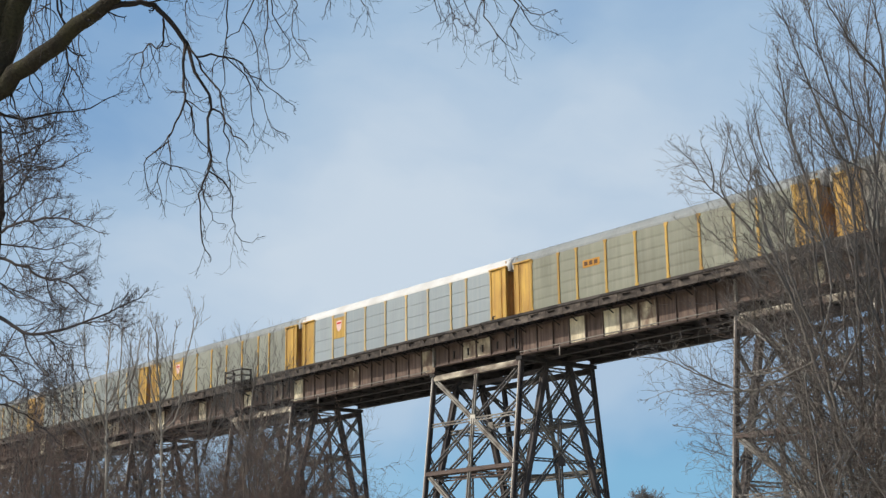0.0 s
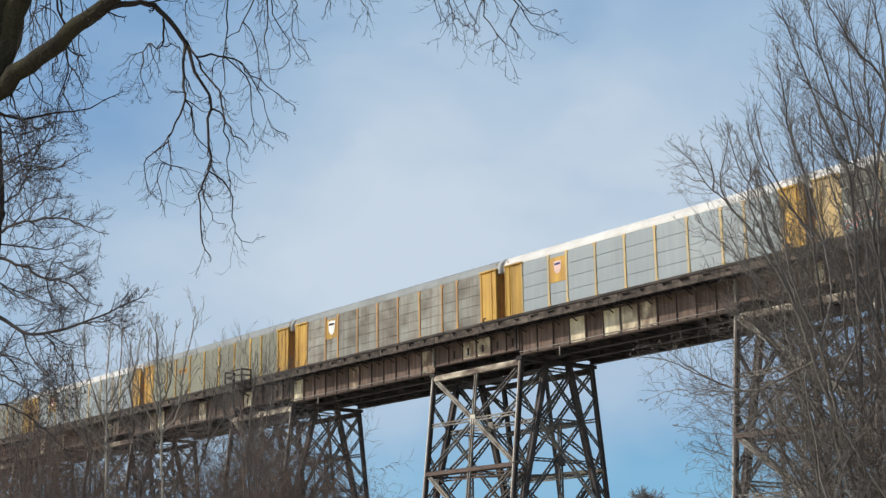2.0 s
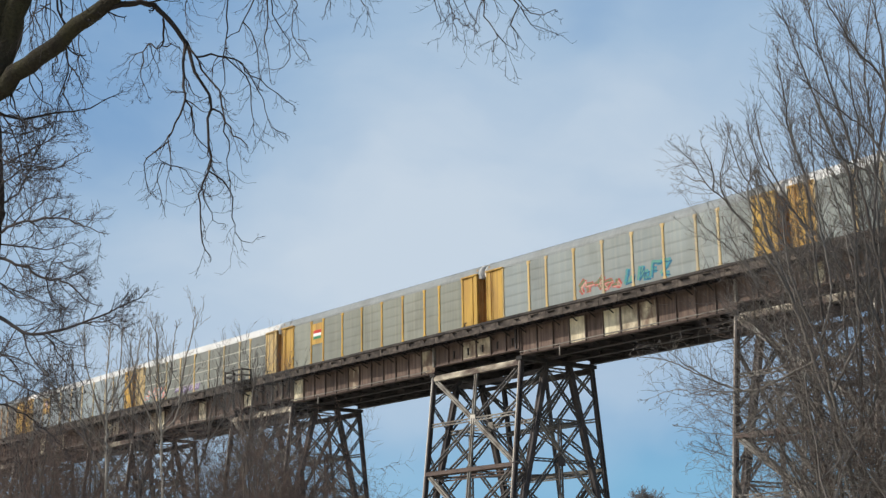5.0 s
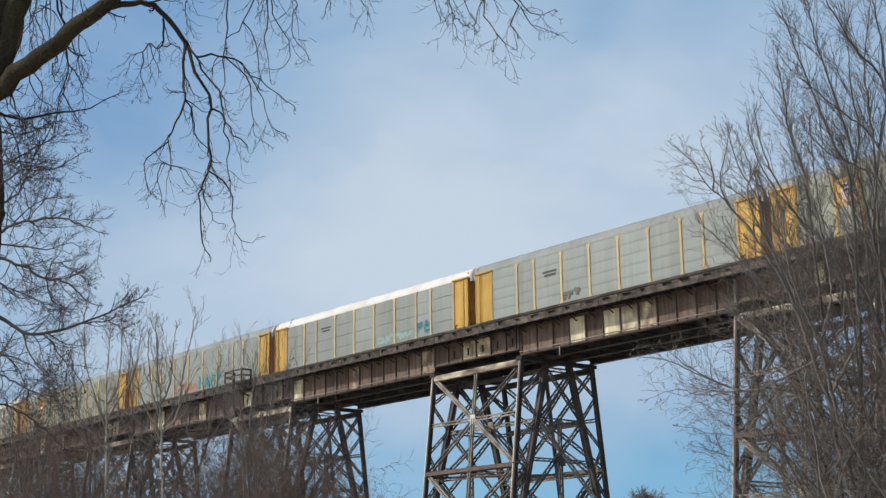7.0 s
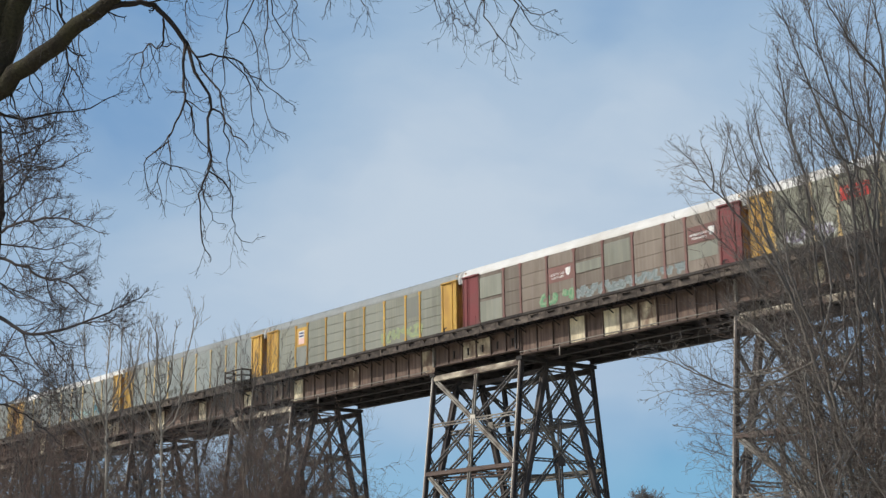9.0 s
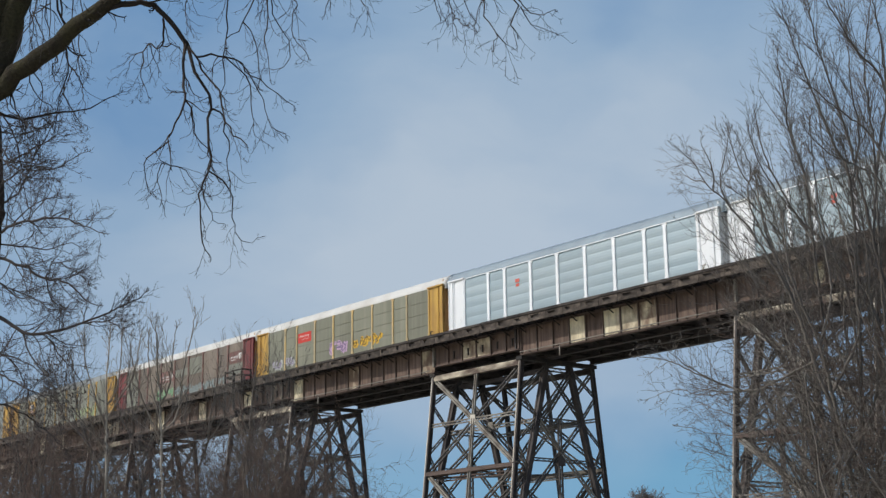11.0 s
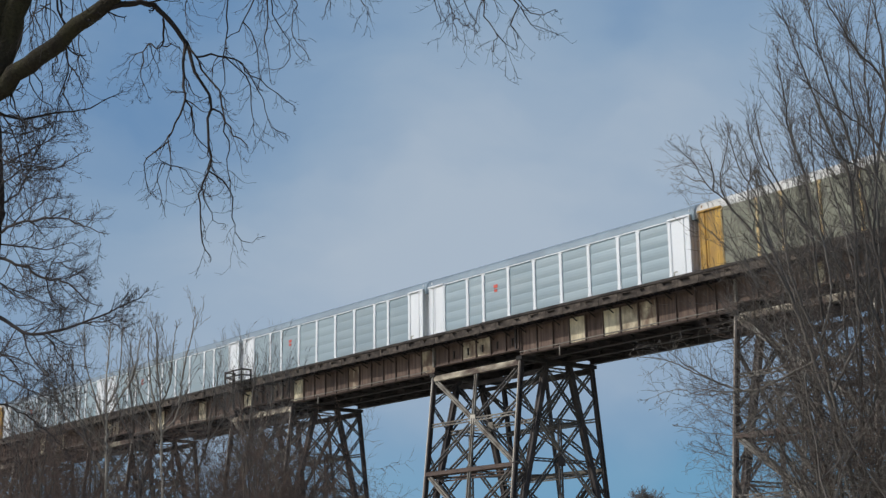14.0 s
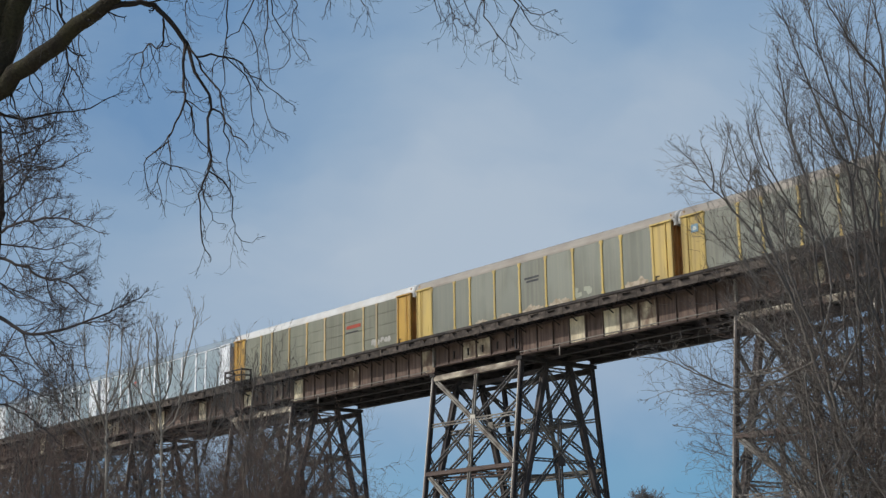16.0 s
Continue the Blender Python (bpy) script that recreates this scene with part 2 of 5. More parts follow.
    total = add(add(total, wm.outputs[0]), 0.22)
    ramp = t.nodes.new("ShaderNodeValToRGB")
    e = ramp.color_ramp.elements
    e[0].position, e[0].color = 0.0, lin(124, 163, 205)
    e[1].position, e[1].color = 1.0, lin(199, 214, 229)
    k = e.new(0.5)
    k.color = lin(164, 191, 218)
    t.links.new(total, ramp.inputs[0])
    low = t.nodes.new("ShaderNodeValToRGB")
    low.color_ramp.elements[0].position, low.color_ramp.elements[0].color = 0.0, lin(131, 183, 217)
    low.color_ramp.elements[1].position, low.color_ramp.elements[1].color = 1.0, lin(190, 208, 228)
    t.links.new(total, low.inputs[0])
    split = t.nodes.new("ShaderNodeSeparateXYZ")
    t.links.new(uv.outputs[0], split.inputs[0])
    height = t.nodes.new("ShaderNodeMapRange")
    height.inputs[1].default_value, height.inputs[2].default_value = 5.0, 9.0
    t.links.new(split.outputs[1], height.inputs[0])
    both = t.nodes.new("ShaderNodeMix")
    both.data_type = "RGBA"
    t.links.new(height.outputs[0], both.inputs[0])
    t.links.new(low.outputs[0], both.inputs[6])
    t.links.new(ramp.outputs[0], both.inputs[7])
    t.links.new(both.outputs[2], em.inputs[0])
    em.inputs[1].default_value = 1.0
    t.links.new(em.outputs[0], out.inputs[0])
    return m


# bearing and height in degrees, spread, strength
CLOUDS = [(1.5, 17.5, 9.5, 7.5, 0.58), (-7.0, 12.8, 12.0, 4.5, 0.55), (12.5, 17.5, 6.5, 6.5, 0.42), (3.0, 8.2, 14.0, 1.8, 0.26), (-10.0, 7.0, 6.0, 2.4, 0.4),
          (6.8, 24.3, 1.6, 2.2, -0.25), (-12.0, 21.0, 7.0, 5.0, -0.2), (8.0, 5.0, 12.0, 1.6, -0.25)]


def build_sky():
    bm = bmesh.new()
    layer = bm.loops.layers.uv.new("angles")
    us, vs = range(-60, 61, 3), range(-3, 73, 3)
    grid, ang = {}, {}
    for u in us:
        for v in vs:
            a, e = YAW + radians(u), radians(v)
            grid[u, v] = bm.verts.new((2600 * math.sin(a) * math.cos(e), 2600 * math.cos(a) * math.cos(e), 2600 * math.sin(e)))
            ang[grid[u, v]] = (u, v)
    for u in us[:-1]:
        for v in vs[:-1]:
            f = bm.faces.new((grid[u, v], grid[u + 3, v], grid[u + 3, v + 3], grid[u, v + 3]))
            f.smooth = True
            for lp in f.loops:
                lp[layer].uv = ang[lp.vert]
    s = part("sky_backdrop", bm, sky_material())
    s.location = (EYE[0], EYE[1], 0)
    return tagged(s, "hazy pale blue winter sky with thin drifting cloud", "sky", kind="structure")


# ---- trestle ----
ZG = 19.16          # underside of the long girders
WIDE = 7.11         # between the outer girders
TOWER, PERIOD, X_TOWER = 9.97, 29.72, -10.72
BAT_OUT, BAT_IN, INSET = 0.116, 0.264, 2.475
Z_DECK = ZG + 2.47
Z_RAIL = ZG + 2.65


def leg_y(outer, near, z):
    y = BAT_OUT * z if outer else INSET + BAT_IN * z
    return y if near else WIDE - y


def bent_parts(tower, x):
    """One transverse frame: two outer and two inner legs, lacing between them and crosses within."""
    base = -ZG + 0.9
    for near in (True, False):
        bm = bmesh.new()
        girder_leg(bm, (x, leg_y(True, near, -0.1), -0.1), (x, leg_y(True, near, base), base), 0.24, 0.36)
        # Leg body takes the darker rust, so its turned-away side reads as shaded.
        part("outer_leg", bm, SHADED_RUST, tower)
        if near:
            # Narrow pale strip, added to imitate the sunlit edge of the near leg.
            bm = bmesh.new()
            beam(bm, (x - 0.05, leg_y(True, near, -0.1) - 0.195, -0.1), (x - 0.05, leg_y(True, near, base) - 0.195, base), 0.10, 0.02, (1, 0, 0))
            part("cover_plate", bm, SUNLIT_STEEL, tower)
        bm = bmesh.new()
        channel_leg(bm, (x, leg_y(False, near, -0.3), -0.3), (x, leg_y(False, near, base), base), 0.34, 0.40)
        part("inner_leg", bm, SHADED_RUST, tower)
        z, flip = -0.6, False
        while z > base + 2.2:
            bm = bmesh.new()
            a = (x, leg_y(flip, near, z), z)
            b = (x, leg_y(not flip, near, z - 1.9), z - 1.9)
            laced(bm, a, b, 0.26, (1, 0, 0), 0.08, 0.1)
            part("lacing_bar", bm, BRACE_STEEL, tower)
            z, flip = z - 1.9, not flip
        bm = bmesh.new()
        box(bm, x - 0.75, x + 0.75, leg_y(True, near, base) - 0.9, leg_y(True, near, base) + 0.9, -ZG - 0.3, base)
        part("pedestal", bm, CONCRETE, tower)
    levels = [-0.75, -4.5, -10.6, -17.2]
    for i, z in enumerate(levels):
        bm = bmesh.new()
        laced(bm, (x, leg_y(False, True, z), z), (x, leg_y(False, False, z), z), 0.34, (1, 0, 0))
        part("cross_strut", bm, BRACE_STEEL, tower)
        if i + 1 == len(levels):
            break
        z2 = levels[i + 1]
        for a, b in ((True, False), (False, True)):
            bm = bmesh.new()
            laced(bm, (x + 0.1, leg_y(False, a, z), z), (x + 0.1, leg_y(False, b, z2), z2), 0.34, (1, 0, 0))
            # Lower braces falling from the near leg are painted paler to look sunlit.
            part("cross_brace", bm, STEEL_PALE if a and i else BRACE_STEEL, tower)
        if i:
            zm = (z + z2) / 2 + 0.15
            bm = bmesh.new()
            laced(bm, (x, leg_y(False, True, zm), zm), (x, leg_y(False, False, zm), zm), 0.28, (1, 0, 0))
            part("cross_strut", bm, BRACE_STEEL, tower)
            bm = bmesh.new()
            box(bm, x - 0.08, x + 0.16, WIDE / 2 - 0.34, WIDE / 2 + 0.34, zm - 0.36, zm + 0.36)
            part("gusset_plate", bm, SHADED_RUST, tower)
            bm = bmesh.new()
            laced(bm, (x, WIDE / 2, z), (x, WIDE / 2, z2), 0.36, (1, 0, 0))
            part("hanger", bm, BRACE_STEEL, tower)
    bm = bmesh.new()
    box(bm, x - 0.3, x + 0.3, -0.3, WIDE + 0.3, -0.32, -0.06)
    # Cap beam is coloured black to match the deck shadow around it.
    part("cap_beam", bm, BLACK, tower)


def face_parts(tower, x0, x1, near, outer=True):
    """One long face: struts and crosses between the legs of the two frames."""
    # Near outer face wears the paler steel: part weathering, part painted sunlight.
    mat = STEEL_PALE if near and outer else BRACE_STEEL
    levels = [-0.45, -7.8, -15.2] if outer else [-0.9, -8.2, -15.6]
    for i, z in enumerate(levels):
        y = leg_y(outer, near, z)
        bm = bmesh.new()
        if i == 0:
            beam(bm, (x0, y, z), (x1, y, z), 0.34 if outer else 0.2, 0.42 if outer else 0.28)
        elif outer:
            beam(bm, (x0, y, z), (x1, y, z), 0.40, 0.10)
            beam(bm, (x0, y - 0.18, z - 0.04), (x1, y - 0.18, z - 0.04), 0.05, 0.29)
            beam(bm, (x0, y + 0.18, z - 0.08), (x1, y + 0.18, z - 0.08), 0.05, 0.36)
        else:
            laced(bm, (x0, y, z), (x1, y, z), 0.32, (0, 1, 0))
        # Top struts off the near outer face are darkened for the deck's shade.
        part("long_strut", bm, STRUT_STEEL if i == 0 and outer and near else SHADED_RUST if i == 0 else RUST_BROWN if near else LEG_STEEL, tower)
        if i + 1 == len(levels):
            break
        z2 = levels[i + 1]
        y2 = leg_y(outer, near, z2)
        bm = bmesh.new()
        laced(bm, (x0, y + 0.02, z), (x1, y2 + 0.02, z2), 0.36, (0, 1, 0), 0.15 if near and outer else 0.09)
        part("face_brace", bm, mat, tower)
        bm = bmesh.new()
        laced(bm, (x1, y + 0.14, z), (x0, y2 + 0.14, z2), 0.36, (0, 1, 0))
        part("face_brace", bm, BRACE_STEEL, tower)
        zm, ym = (z + z2) / 2, (y + y2) / 2
        bm = bmesh.new()
        laced(bm, (x0, ym + 0.08, zm), (x1, ym + 0.08, zm), 0.3, (0, 1, 0))
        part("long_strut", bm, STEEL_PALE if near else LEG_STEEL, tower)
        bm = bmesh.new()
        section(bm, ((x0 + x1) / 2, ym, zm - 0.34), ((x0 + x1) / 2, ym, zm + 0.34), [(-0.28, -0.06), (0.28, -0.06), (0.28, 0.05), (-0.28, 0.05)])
        # Near outer gusset is coloured cream as though the sun struck it.
        part("gusset_plate", bm, SUNLIT_STEEL if near and outer else STEEL_PALE, tower)
        if outer:
            bm = bmesh.new()
            laced(bm, ((x0 + x1) / 2, y, z), ((x0 + x1) / 2, y2, z2), 0.3, (0, 1, 0))
            part("hanger", bm, mat, tower)
            # flat bracing at the level of the lower strut
            for a, b in ((x0, x1), (x1, x0)):
                if near:
                    bm = bmesh.new()
                    laced(bm, (a, leg_y(True, True, z2), z2 - 0.3), (b, leg_y(True, False, z2), z2 - 0.3), 0.26, (0, 0, 1))
                    part("flat_brace", bm, BRACE_STEEL, tower)


def build_towers():
    first = tagged(new("trestle_tower"), "tall rusty steel trestle tower with laced crossed bracing", "bridge tower", "towers of the trestle")
    bent_parts(first, 0)
    bent_parts(first, TOWER)
    face_parts(first, 0, TOWER, True)
    face_parts(first, 0, TOWER, False)
    face_parts(first, 0, TOWER, True, False)
    face_parts(first, 0, TOWER, False, False)
    first.location = (X_TOWER, 0, ZG)
    for k in (-5, -4, -3, -2, -1, 1, 2):
        copy_thing(first, pose(X_TOWER + k * PERIOD, 0, ZG))


# span, panel: those whose paint has bleached, wholly or in part
PALE = {(0, 3), (0, 5), (-1, 0), (-2, 3), (-3, 4), (-4, 5)}
HALF = {(0, 6), (0, 7), (1, 4), (1, 7), (-1, 5), (-1, 11), (-2, 2), (-2, 8), (-3, 7), (-4, 3)}
PALE_OVER = {(-1, 1), (-3, 2)}
HALF_OVER = {(0, 2), (0, 3), (-1, 4), (-2, 2), (-2, 3), (1, 3)}


def build_girders():
    """Plate girders: long spans between towers, shallower ones over them."""
    span = PERIOD - TOWER
    for k in range(-5, 3):
        for over in (True, False):
            x0 = X_TOWER + k * PERIOD + (0 if over else TOWER)
            length = TOWER if over else span
            z0 = 0.45 if over else 0.0
            g = tagged(new("bridge_girder_span"), "rusty brown riveted plate girder bridge span with vertical stiffeners", "bridge girder", "girder spans of the trestle")
            g.location = (x0, 0, ZG)
            count = 6 if over else 12
            step = length / count
            for n, y in enumerate((0.0, 2.35, 4.75, WIDE)):
                outer = n in (0, 3)
                for i in range(count):
                    bm = bmesh.new()
                    box(bm, i * step + 0.01, (i + 1) * step - 0.01, y - 0.012, y + 0.012, z0 + 0.05, 2.02)
                    # Girders behind the near one get the darker rust, underdeck shade in their colour.
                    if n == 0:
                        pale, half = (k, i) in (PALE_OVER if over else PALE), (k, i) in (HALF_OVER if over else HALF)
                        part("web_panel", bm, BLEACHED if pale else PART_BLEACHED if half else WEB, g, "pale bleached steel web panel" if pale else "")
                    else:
                        part("web_panel", bm, SHADED_RUST, g)
                    if n == 0 or i % 2 == 0:
                        bm = bmesh.new()
                        x = i * step
                        box(bm, x + 0.012, x + 0.10, y - 0.14, y + 0.14, z0 + 0.06, 2.0)
                        part("stiffener", bm, RUST_BROWN if n == 0 else SHADED_RUST, g)
                for z, name in ((z0, "bottom_flange"), (2.02, "top_flange")):
                    bm = bmesh.new()
                    box(bm, 0.02, length - 0.02, y - 0.21, y + 0.21, z, z + 0.045)
                    box(bm, 0.02, length - 0.02, y - 0.05, y + 0.05, z + 0.045 if z < 1 else z - 0.12, z + 0.16 if z < 1 else z)
                    part(name, bm, RUST_BROWN if n == 0 else SHADED_RUST, g)
            if over:
                for x, mat in ((0.06, STEEL_PALE), (length - 0.1, RUST_BROWN), (length - 0.42, SHADED_RUST)):
                    bm = bmesh.new()
                    box(bm, x - 0.07, x + 0.07, -0.24, -0.02, 0.5, 2.0)
                    part("bearing_post", bm, mat, g)
                for i in (1, 2, 3, 4, 5):
                    bm = bmesh.new()
                    x = (i + 0.45) * step
                    box(bm, x - 0.045, x + 0.045, -0.10, -0.014, 0.85, 1.4)
                    box(bm, x - 0.045, x + 0.2, -0.12, -0.10, 1.31, 1.4)
                    part("cable_hook", bm, BLACK, g)
            # Braces and frames are blackened to paint in the shade beneath the deck.
            for i in range(count // 2):
                bm = bmesh.new()
                a, b = i * step * 2, (i + 1) * step * 2
                beam(bm, (a, 0.1, z0 + 0.2), (b, WIDE - 0.1, z0 + 0.2), 0.14, 0.12, (0, 0, 1))
                beam(bm, (b, 0.1, z0 + 0.34), (a, WIDE - 0.1, z0 + 0.34), 0.14, 0.12, (0, 0, 1))
                part("lateral_brace", bm, BLACK, g)
                bm = bmesh.new()
                beam(bm, (a + 0.2, 0, z0 + 0.4), (a + 0.2, WIDE, z0 + 0.4), 0.12, 0.2, (0, 0, 1))
                beam(bm, (a + 0.2, 0, 1.7), (a + 0.2, WIDE, 1.7), 0.12, 0.2, (0, 0, 1))
                part("cross_frame", bm, BLACK, g)


def build_deck():
    """Open timber deck: ties, guard timbers, side walkway on brackets, rails."""
    x_lo, x_hi = X_TOWER - 5 * PERIOD, X_TOWER + 3 * PERIOD
    deck = tagged(new("bridge_deck"), "dark timber railway deck with side walkway on brackets", "bridge deck")
    bm = bmesh.new()
    x = x_lo
    while x < x_hi:
        box(bm, x, x + 0.26, 0.2 + 0.05 * random.random(), WIDE - 0.2, ZG + 2.07, Z_DECK + 0.015 * random.random())
        x += 0.42
    ties = part("ties", bm, TIMBER, deck)
    tagged(ties, kind="stuff")
    x = x_lo
    bay = PERIOD / 17
    while x < x_hi:
        bm = bmesh.new()
        beam(bm, (x, 0, ZG + 2.02), (x, -1.3, ZG + 2.02), 0.12, 0.10, (1, 0, 0))
        beam(bm, (x, -0.02, ZG + 1.62), (x, -0.75, ZG + 1.98), 0.07, 0.06, (1, 0, 0))
        # Blackened so the lit bracket ends sink into the walkway's shade.
        part("walkway_bracket", bm, BLACK, deck)
        # fascia board with a drain pocket
        bm = bmesh.new()
        a, b, y0, y1 = x + 0.01, x + bay - 0.01, -1.43, -1.34
        z0, z1, z2, z3 = ZG + 1.96, ZG + 2.10, ZG + 2.30, ZG + 2.50
        z1, z2 = ZG + 2.17 + random.uniform(-0.03, 0.04), ZG + 2.42 + random.uniform(-0.05, 0.03)
        c = x + random.uniform(0.1, 0.45)
        d = c + random.uniform(0.3, 0.85)
        lean = random.uniform(0.1, 0.28)
        for outline in (((a, z0), (b, z0), (b, z1), (a, z1)), ((a, z2), (b, z2), (b, z3), (a, z3)),
                        ((a, z1), (c + lean, z1), (c, z2), (a, z2)), ((d + lean, z1), (b, z1), (b, z2), (d, z2))):
            rings = [[bm.verts.new((u, y, v)) for u, v in outline] for y in (y0, y1)]
            bm.faces.new(rings[0])
            bm.faces.new(rings[1][::-1])
            for k in range(4):
                bm.faces.new((rings[0][k - 1], rings[0][k], rings[1][k], rings[1][k - 1]))
        bmesh.ops.recalc_face_normals(bm, faces=bm.faces[:])
        part("fascia_board", bm, FASCIA, deck)
        bm = bmesh.new()
        box(bm, a, b, -1.30, -1.26, z0, z3)
        part("backing_board", bm, TIMBER, deck)
        x += bay
    x = x_lo
    while x < x_hi:
        step = 4.1
        bm = bmesh.new()
        box(bm, x, x + step - 0.03, -1.50, -1.30, ZG + 2.505, ZG + 2.67 + 0.02 * random.random())
        part("edge_timber", bm, TIMBER, deck)
        for j in range(5):
            bm = bmesh.new()
            y = -1.28 + j * 0.28
            box(bm, x, x + step - 0.03, y, y + 0.26, ZG + 2.43, ZG + 2.49 + 0.012 * random.random())
            part("walkway_plank", bm, TIMBER, deck)
        x += step
    for y in (WIDE / 2 - 0.76, WIDE / 2 + 0.76):
        bm = bmesh.new()
        box(bm, x_lo, x_hi, y - 0.07, y + 0.07, Z_DECK + 0.012, Z_DECK + 0.03)
        box(bm, x_lo, x_hi, y - 0.012, y + 0.012, Z_DECK + 0.03, Z_RAIL - 0.04)
        box(bm, x_lo, x_hi, y - 0.036, y + 0.036, Z_RAIL - 0.04, Z_RAIL)
        part("rail", bm, RAIL, deck)
    for y in (0.5, WIDE - 0.6):
        bm = bmesh.new()
        box(bm, x_lo, x_hi, y, y + 0.2, Z_DECK + 0.016, Z_DECK + 0.18)
        part("guard_timber", bm, TIMBER, deck)
    tagged(deck, kind="structure")


# ---- auto carriers ----
PITCH, CAR = 28.55, 27.68
POSTS = (-12.0, -9.1, -7.2, -4.3, -1.43, 1.43, 4.3, 7.2, 9.1, 12.0)
PAINT = {}


def paint(name, colour, **kw):
    if name not in PAINT:
        PAINT[name] = surface(name, colour, **kw)
    return PAINT[name]


SIDE_LO, SIDE_HI = 0.95, 4.92


def panel_mesh(width, rows, joint):
    """A side panel between two posts: sheets lapped in rows, their joints set back, as one folded sheet."""
    h = (SIDE_HI - SIDE_LO) / rows
    w = width / 2
    front = []
    for r in range(rows):
        z0, z1 = SIDE_LO + r * h, SIDE_LO + (r + 1) * h
        if joint == "ribbed":
            front += [(-0.008, z0)]
            for q in range(1, 8):
                front += [(-0.008 - 0.024 * math.sin(math.pi * q / 8) - (0.0022 if q % 2 else 0.0), z0 + h * q / 8)]
            front += [(-0.008, z1 - 0.01)]
        elif joint == "closed":
            front += [(-0.022, z0), (-0.039, z0 + 0.2 * h), (-0.037, z0 + 0.6 * h), (-0.023, z1 - 0.02)]
        else:
            g = 0.017
            front += [(0.03, z0), (0.03, z0 + g), (-0.03, z0 + g), (-0.036, (z0 + z1) / 2), (-0.03, z1 - g), (0.03, z1 - g)]
    outline = front + [(0.0, SIDE_HI), (0.04, SIDE_HI), (0.04, SIDE_LO)]
    bm = bmesh.new()
    rings = [[bm.verts.new((x, y, z)) for y, z in outline] for x in (-w, w)]
    n = len(outline)
    for i in range(n):
        j = (i + 1) % n
        bm.faces.new((rings[0][i], rings[1][i], rings[1][j], rings[0][j]))
    bm.faces.new(rings[0])
    bm.faces.new(rings[1][::-1])
    bmesh.ops.recalc_face_normals(bm, faces=bm.faces[:])
    d = bpy.data.meshes.new("side_panel")
    bm.to_mesh(d)
    bm.free()
    return d


def post_mesh():
    bm = bmesh.new()
    box(bm, -0.09, 0.09, -0.10, 0.02, SIDE_LO, SIDE_HI)
    box(bm, -0.16, 0.16, -0.09, 0.02, SIDE_HI - 0.22, SIDE_HI)
    box(bm, -0.14, 0.14, -0.085, 0.02, SIDE_LO, SIDE_LO + 0.3)
    d = bpy.data.meshes.new("side_post")
    bm.to_mesh(d)
    bm.free()
    return d


def wide_post_mesh():
    bm = bmesh.new()
    box(bm, -0.135, 0.135, -0.10, 0.02, SIDE_LO, SIDE_HI)
    box(bm, -0.2, 0.2, -0.09, 0.02, SIDE_HI - 0.2, SIDE_HI)
    box(bm, -0.17, 0.17, -0.085, 0.02, SIDE_LO, SIDE_LO + 0.3)
    d = bpy.data.meshes.new("side_post")
    bm.to_mesh(d)
    bm.free()
    return d


def seam_mesh():
    bm = bmesh.new()
    box(bm, -12.05, 12.05, -0.066, -0.058, -0.055, 0.055)
    box(bm, -12.05, 12.05, -0.058, -0.01, -0.02, 0.02)
    d = bpy.data.meshes.new("seam_strip")
    bm.to_mesh(d)
    bm.free()
    return d


def top_rail_mesh():
    bm = bmesh.new()
    box(bm, -12.4, 12.4, -0.115, -0.102, SIDE_HI - 0.055, SIDE_HI + 0.005)
    box(bm, -12.4, 12.4, -0.102, -0.06, SIDE_HI - 0.02, SIDE_HI + 0.005)
    d = bpy.data.meshes.new("top_rail")
    bm.to_mesh(d)
    bm.free()
    return d


def corner_mesh(end):
    """The panel beside an end door: a plain sheet, a slit, and a ribbed edge post with rungs towards the wagon's end."""
    bm = bmesh.new()

    def bar(x0, x1, y0, y1, z0, z1):
        box(bm, *((x0, x1) if end > 0 else (-x1, -x0)), y0, y1, z0, z1)

    bar(-0.91, 0.34, -0.06, 0.02, SIDE_LO, SIDE_HI)
    bar(0.45, 0.91, -0.10, 0.02, SIDE_LO, SIDE_HI)
    bar(0.34, 0.45, 0.0, 0.02, SIDE_LO, SIDE_HI)
    bar(-0.91, -0.80, -0.12, -0.06, SIDE_LO, SIDE_HI)
    bar(0.22, 0.34, -0.10, -0.06, SIDE_LO, SIDE_HI)
    bar(0.82, 0.91, -0.14, -0.10, SIDE_LO, SIDE_HI)
    bar(-0.98, 0.98, -0.20, 0.0, SIDE_HI - 0.02, SIDE_HI + 0.09)
    for z in (1.35, 1.8, 2.25, 2.7, 3.15, 3.6):
        bar(0.50, 0.80, -0.12, -0.10, z, z + 0.03)
    bar(-0.5, 0.1, -0.075, -0.06, 1.15, 1.9)
    d = bpy.data.meshes.new("corner_panel")
    bm.to_mesh(d)
    bm.free()
    return d


def handle_mesh():
    bm = bmesh.new()
    box(bm, -0.16, 0.16, -0.10, -0.076, 1.28, 1.36)
    box(bm, -0.16, -0.08, -0.12, -0.076, 1.02, 1.28)
    d = bpy.data.meshes.new("door_latch")
    bm.to_mesh(d)
    bm.free()
    return d


def roof_mesh():
    bm = bmesh.new()
    prof = [(-1.56, SIDE_HI), (-1.54, SIDE_HI + 0.18), (-1.36, SIDE_HI + 0.55), (-1.05, SIDE_HI + 0.80), (-0.5, SIDE_HI + 0.98), (0, SIDE_HI + 1.02)]
    prof += [(-y, z) for y, z in prof[-2::-1]]
    xs = [-CAR / 2 - 0.12 + i * (CAR + 0.24) / 24 for i in range(25)]
    rows = []
    for i, x in enumerate(xs):
        rows.append([bm.verts.new((x, y, z)) for y, z in prof])
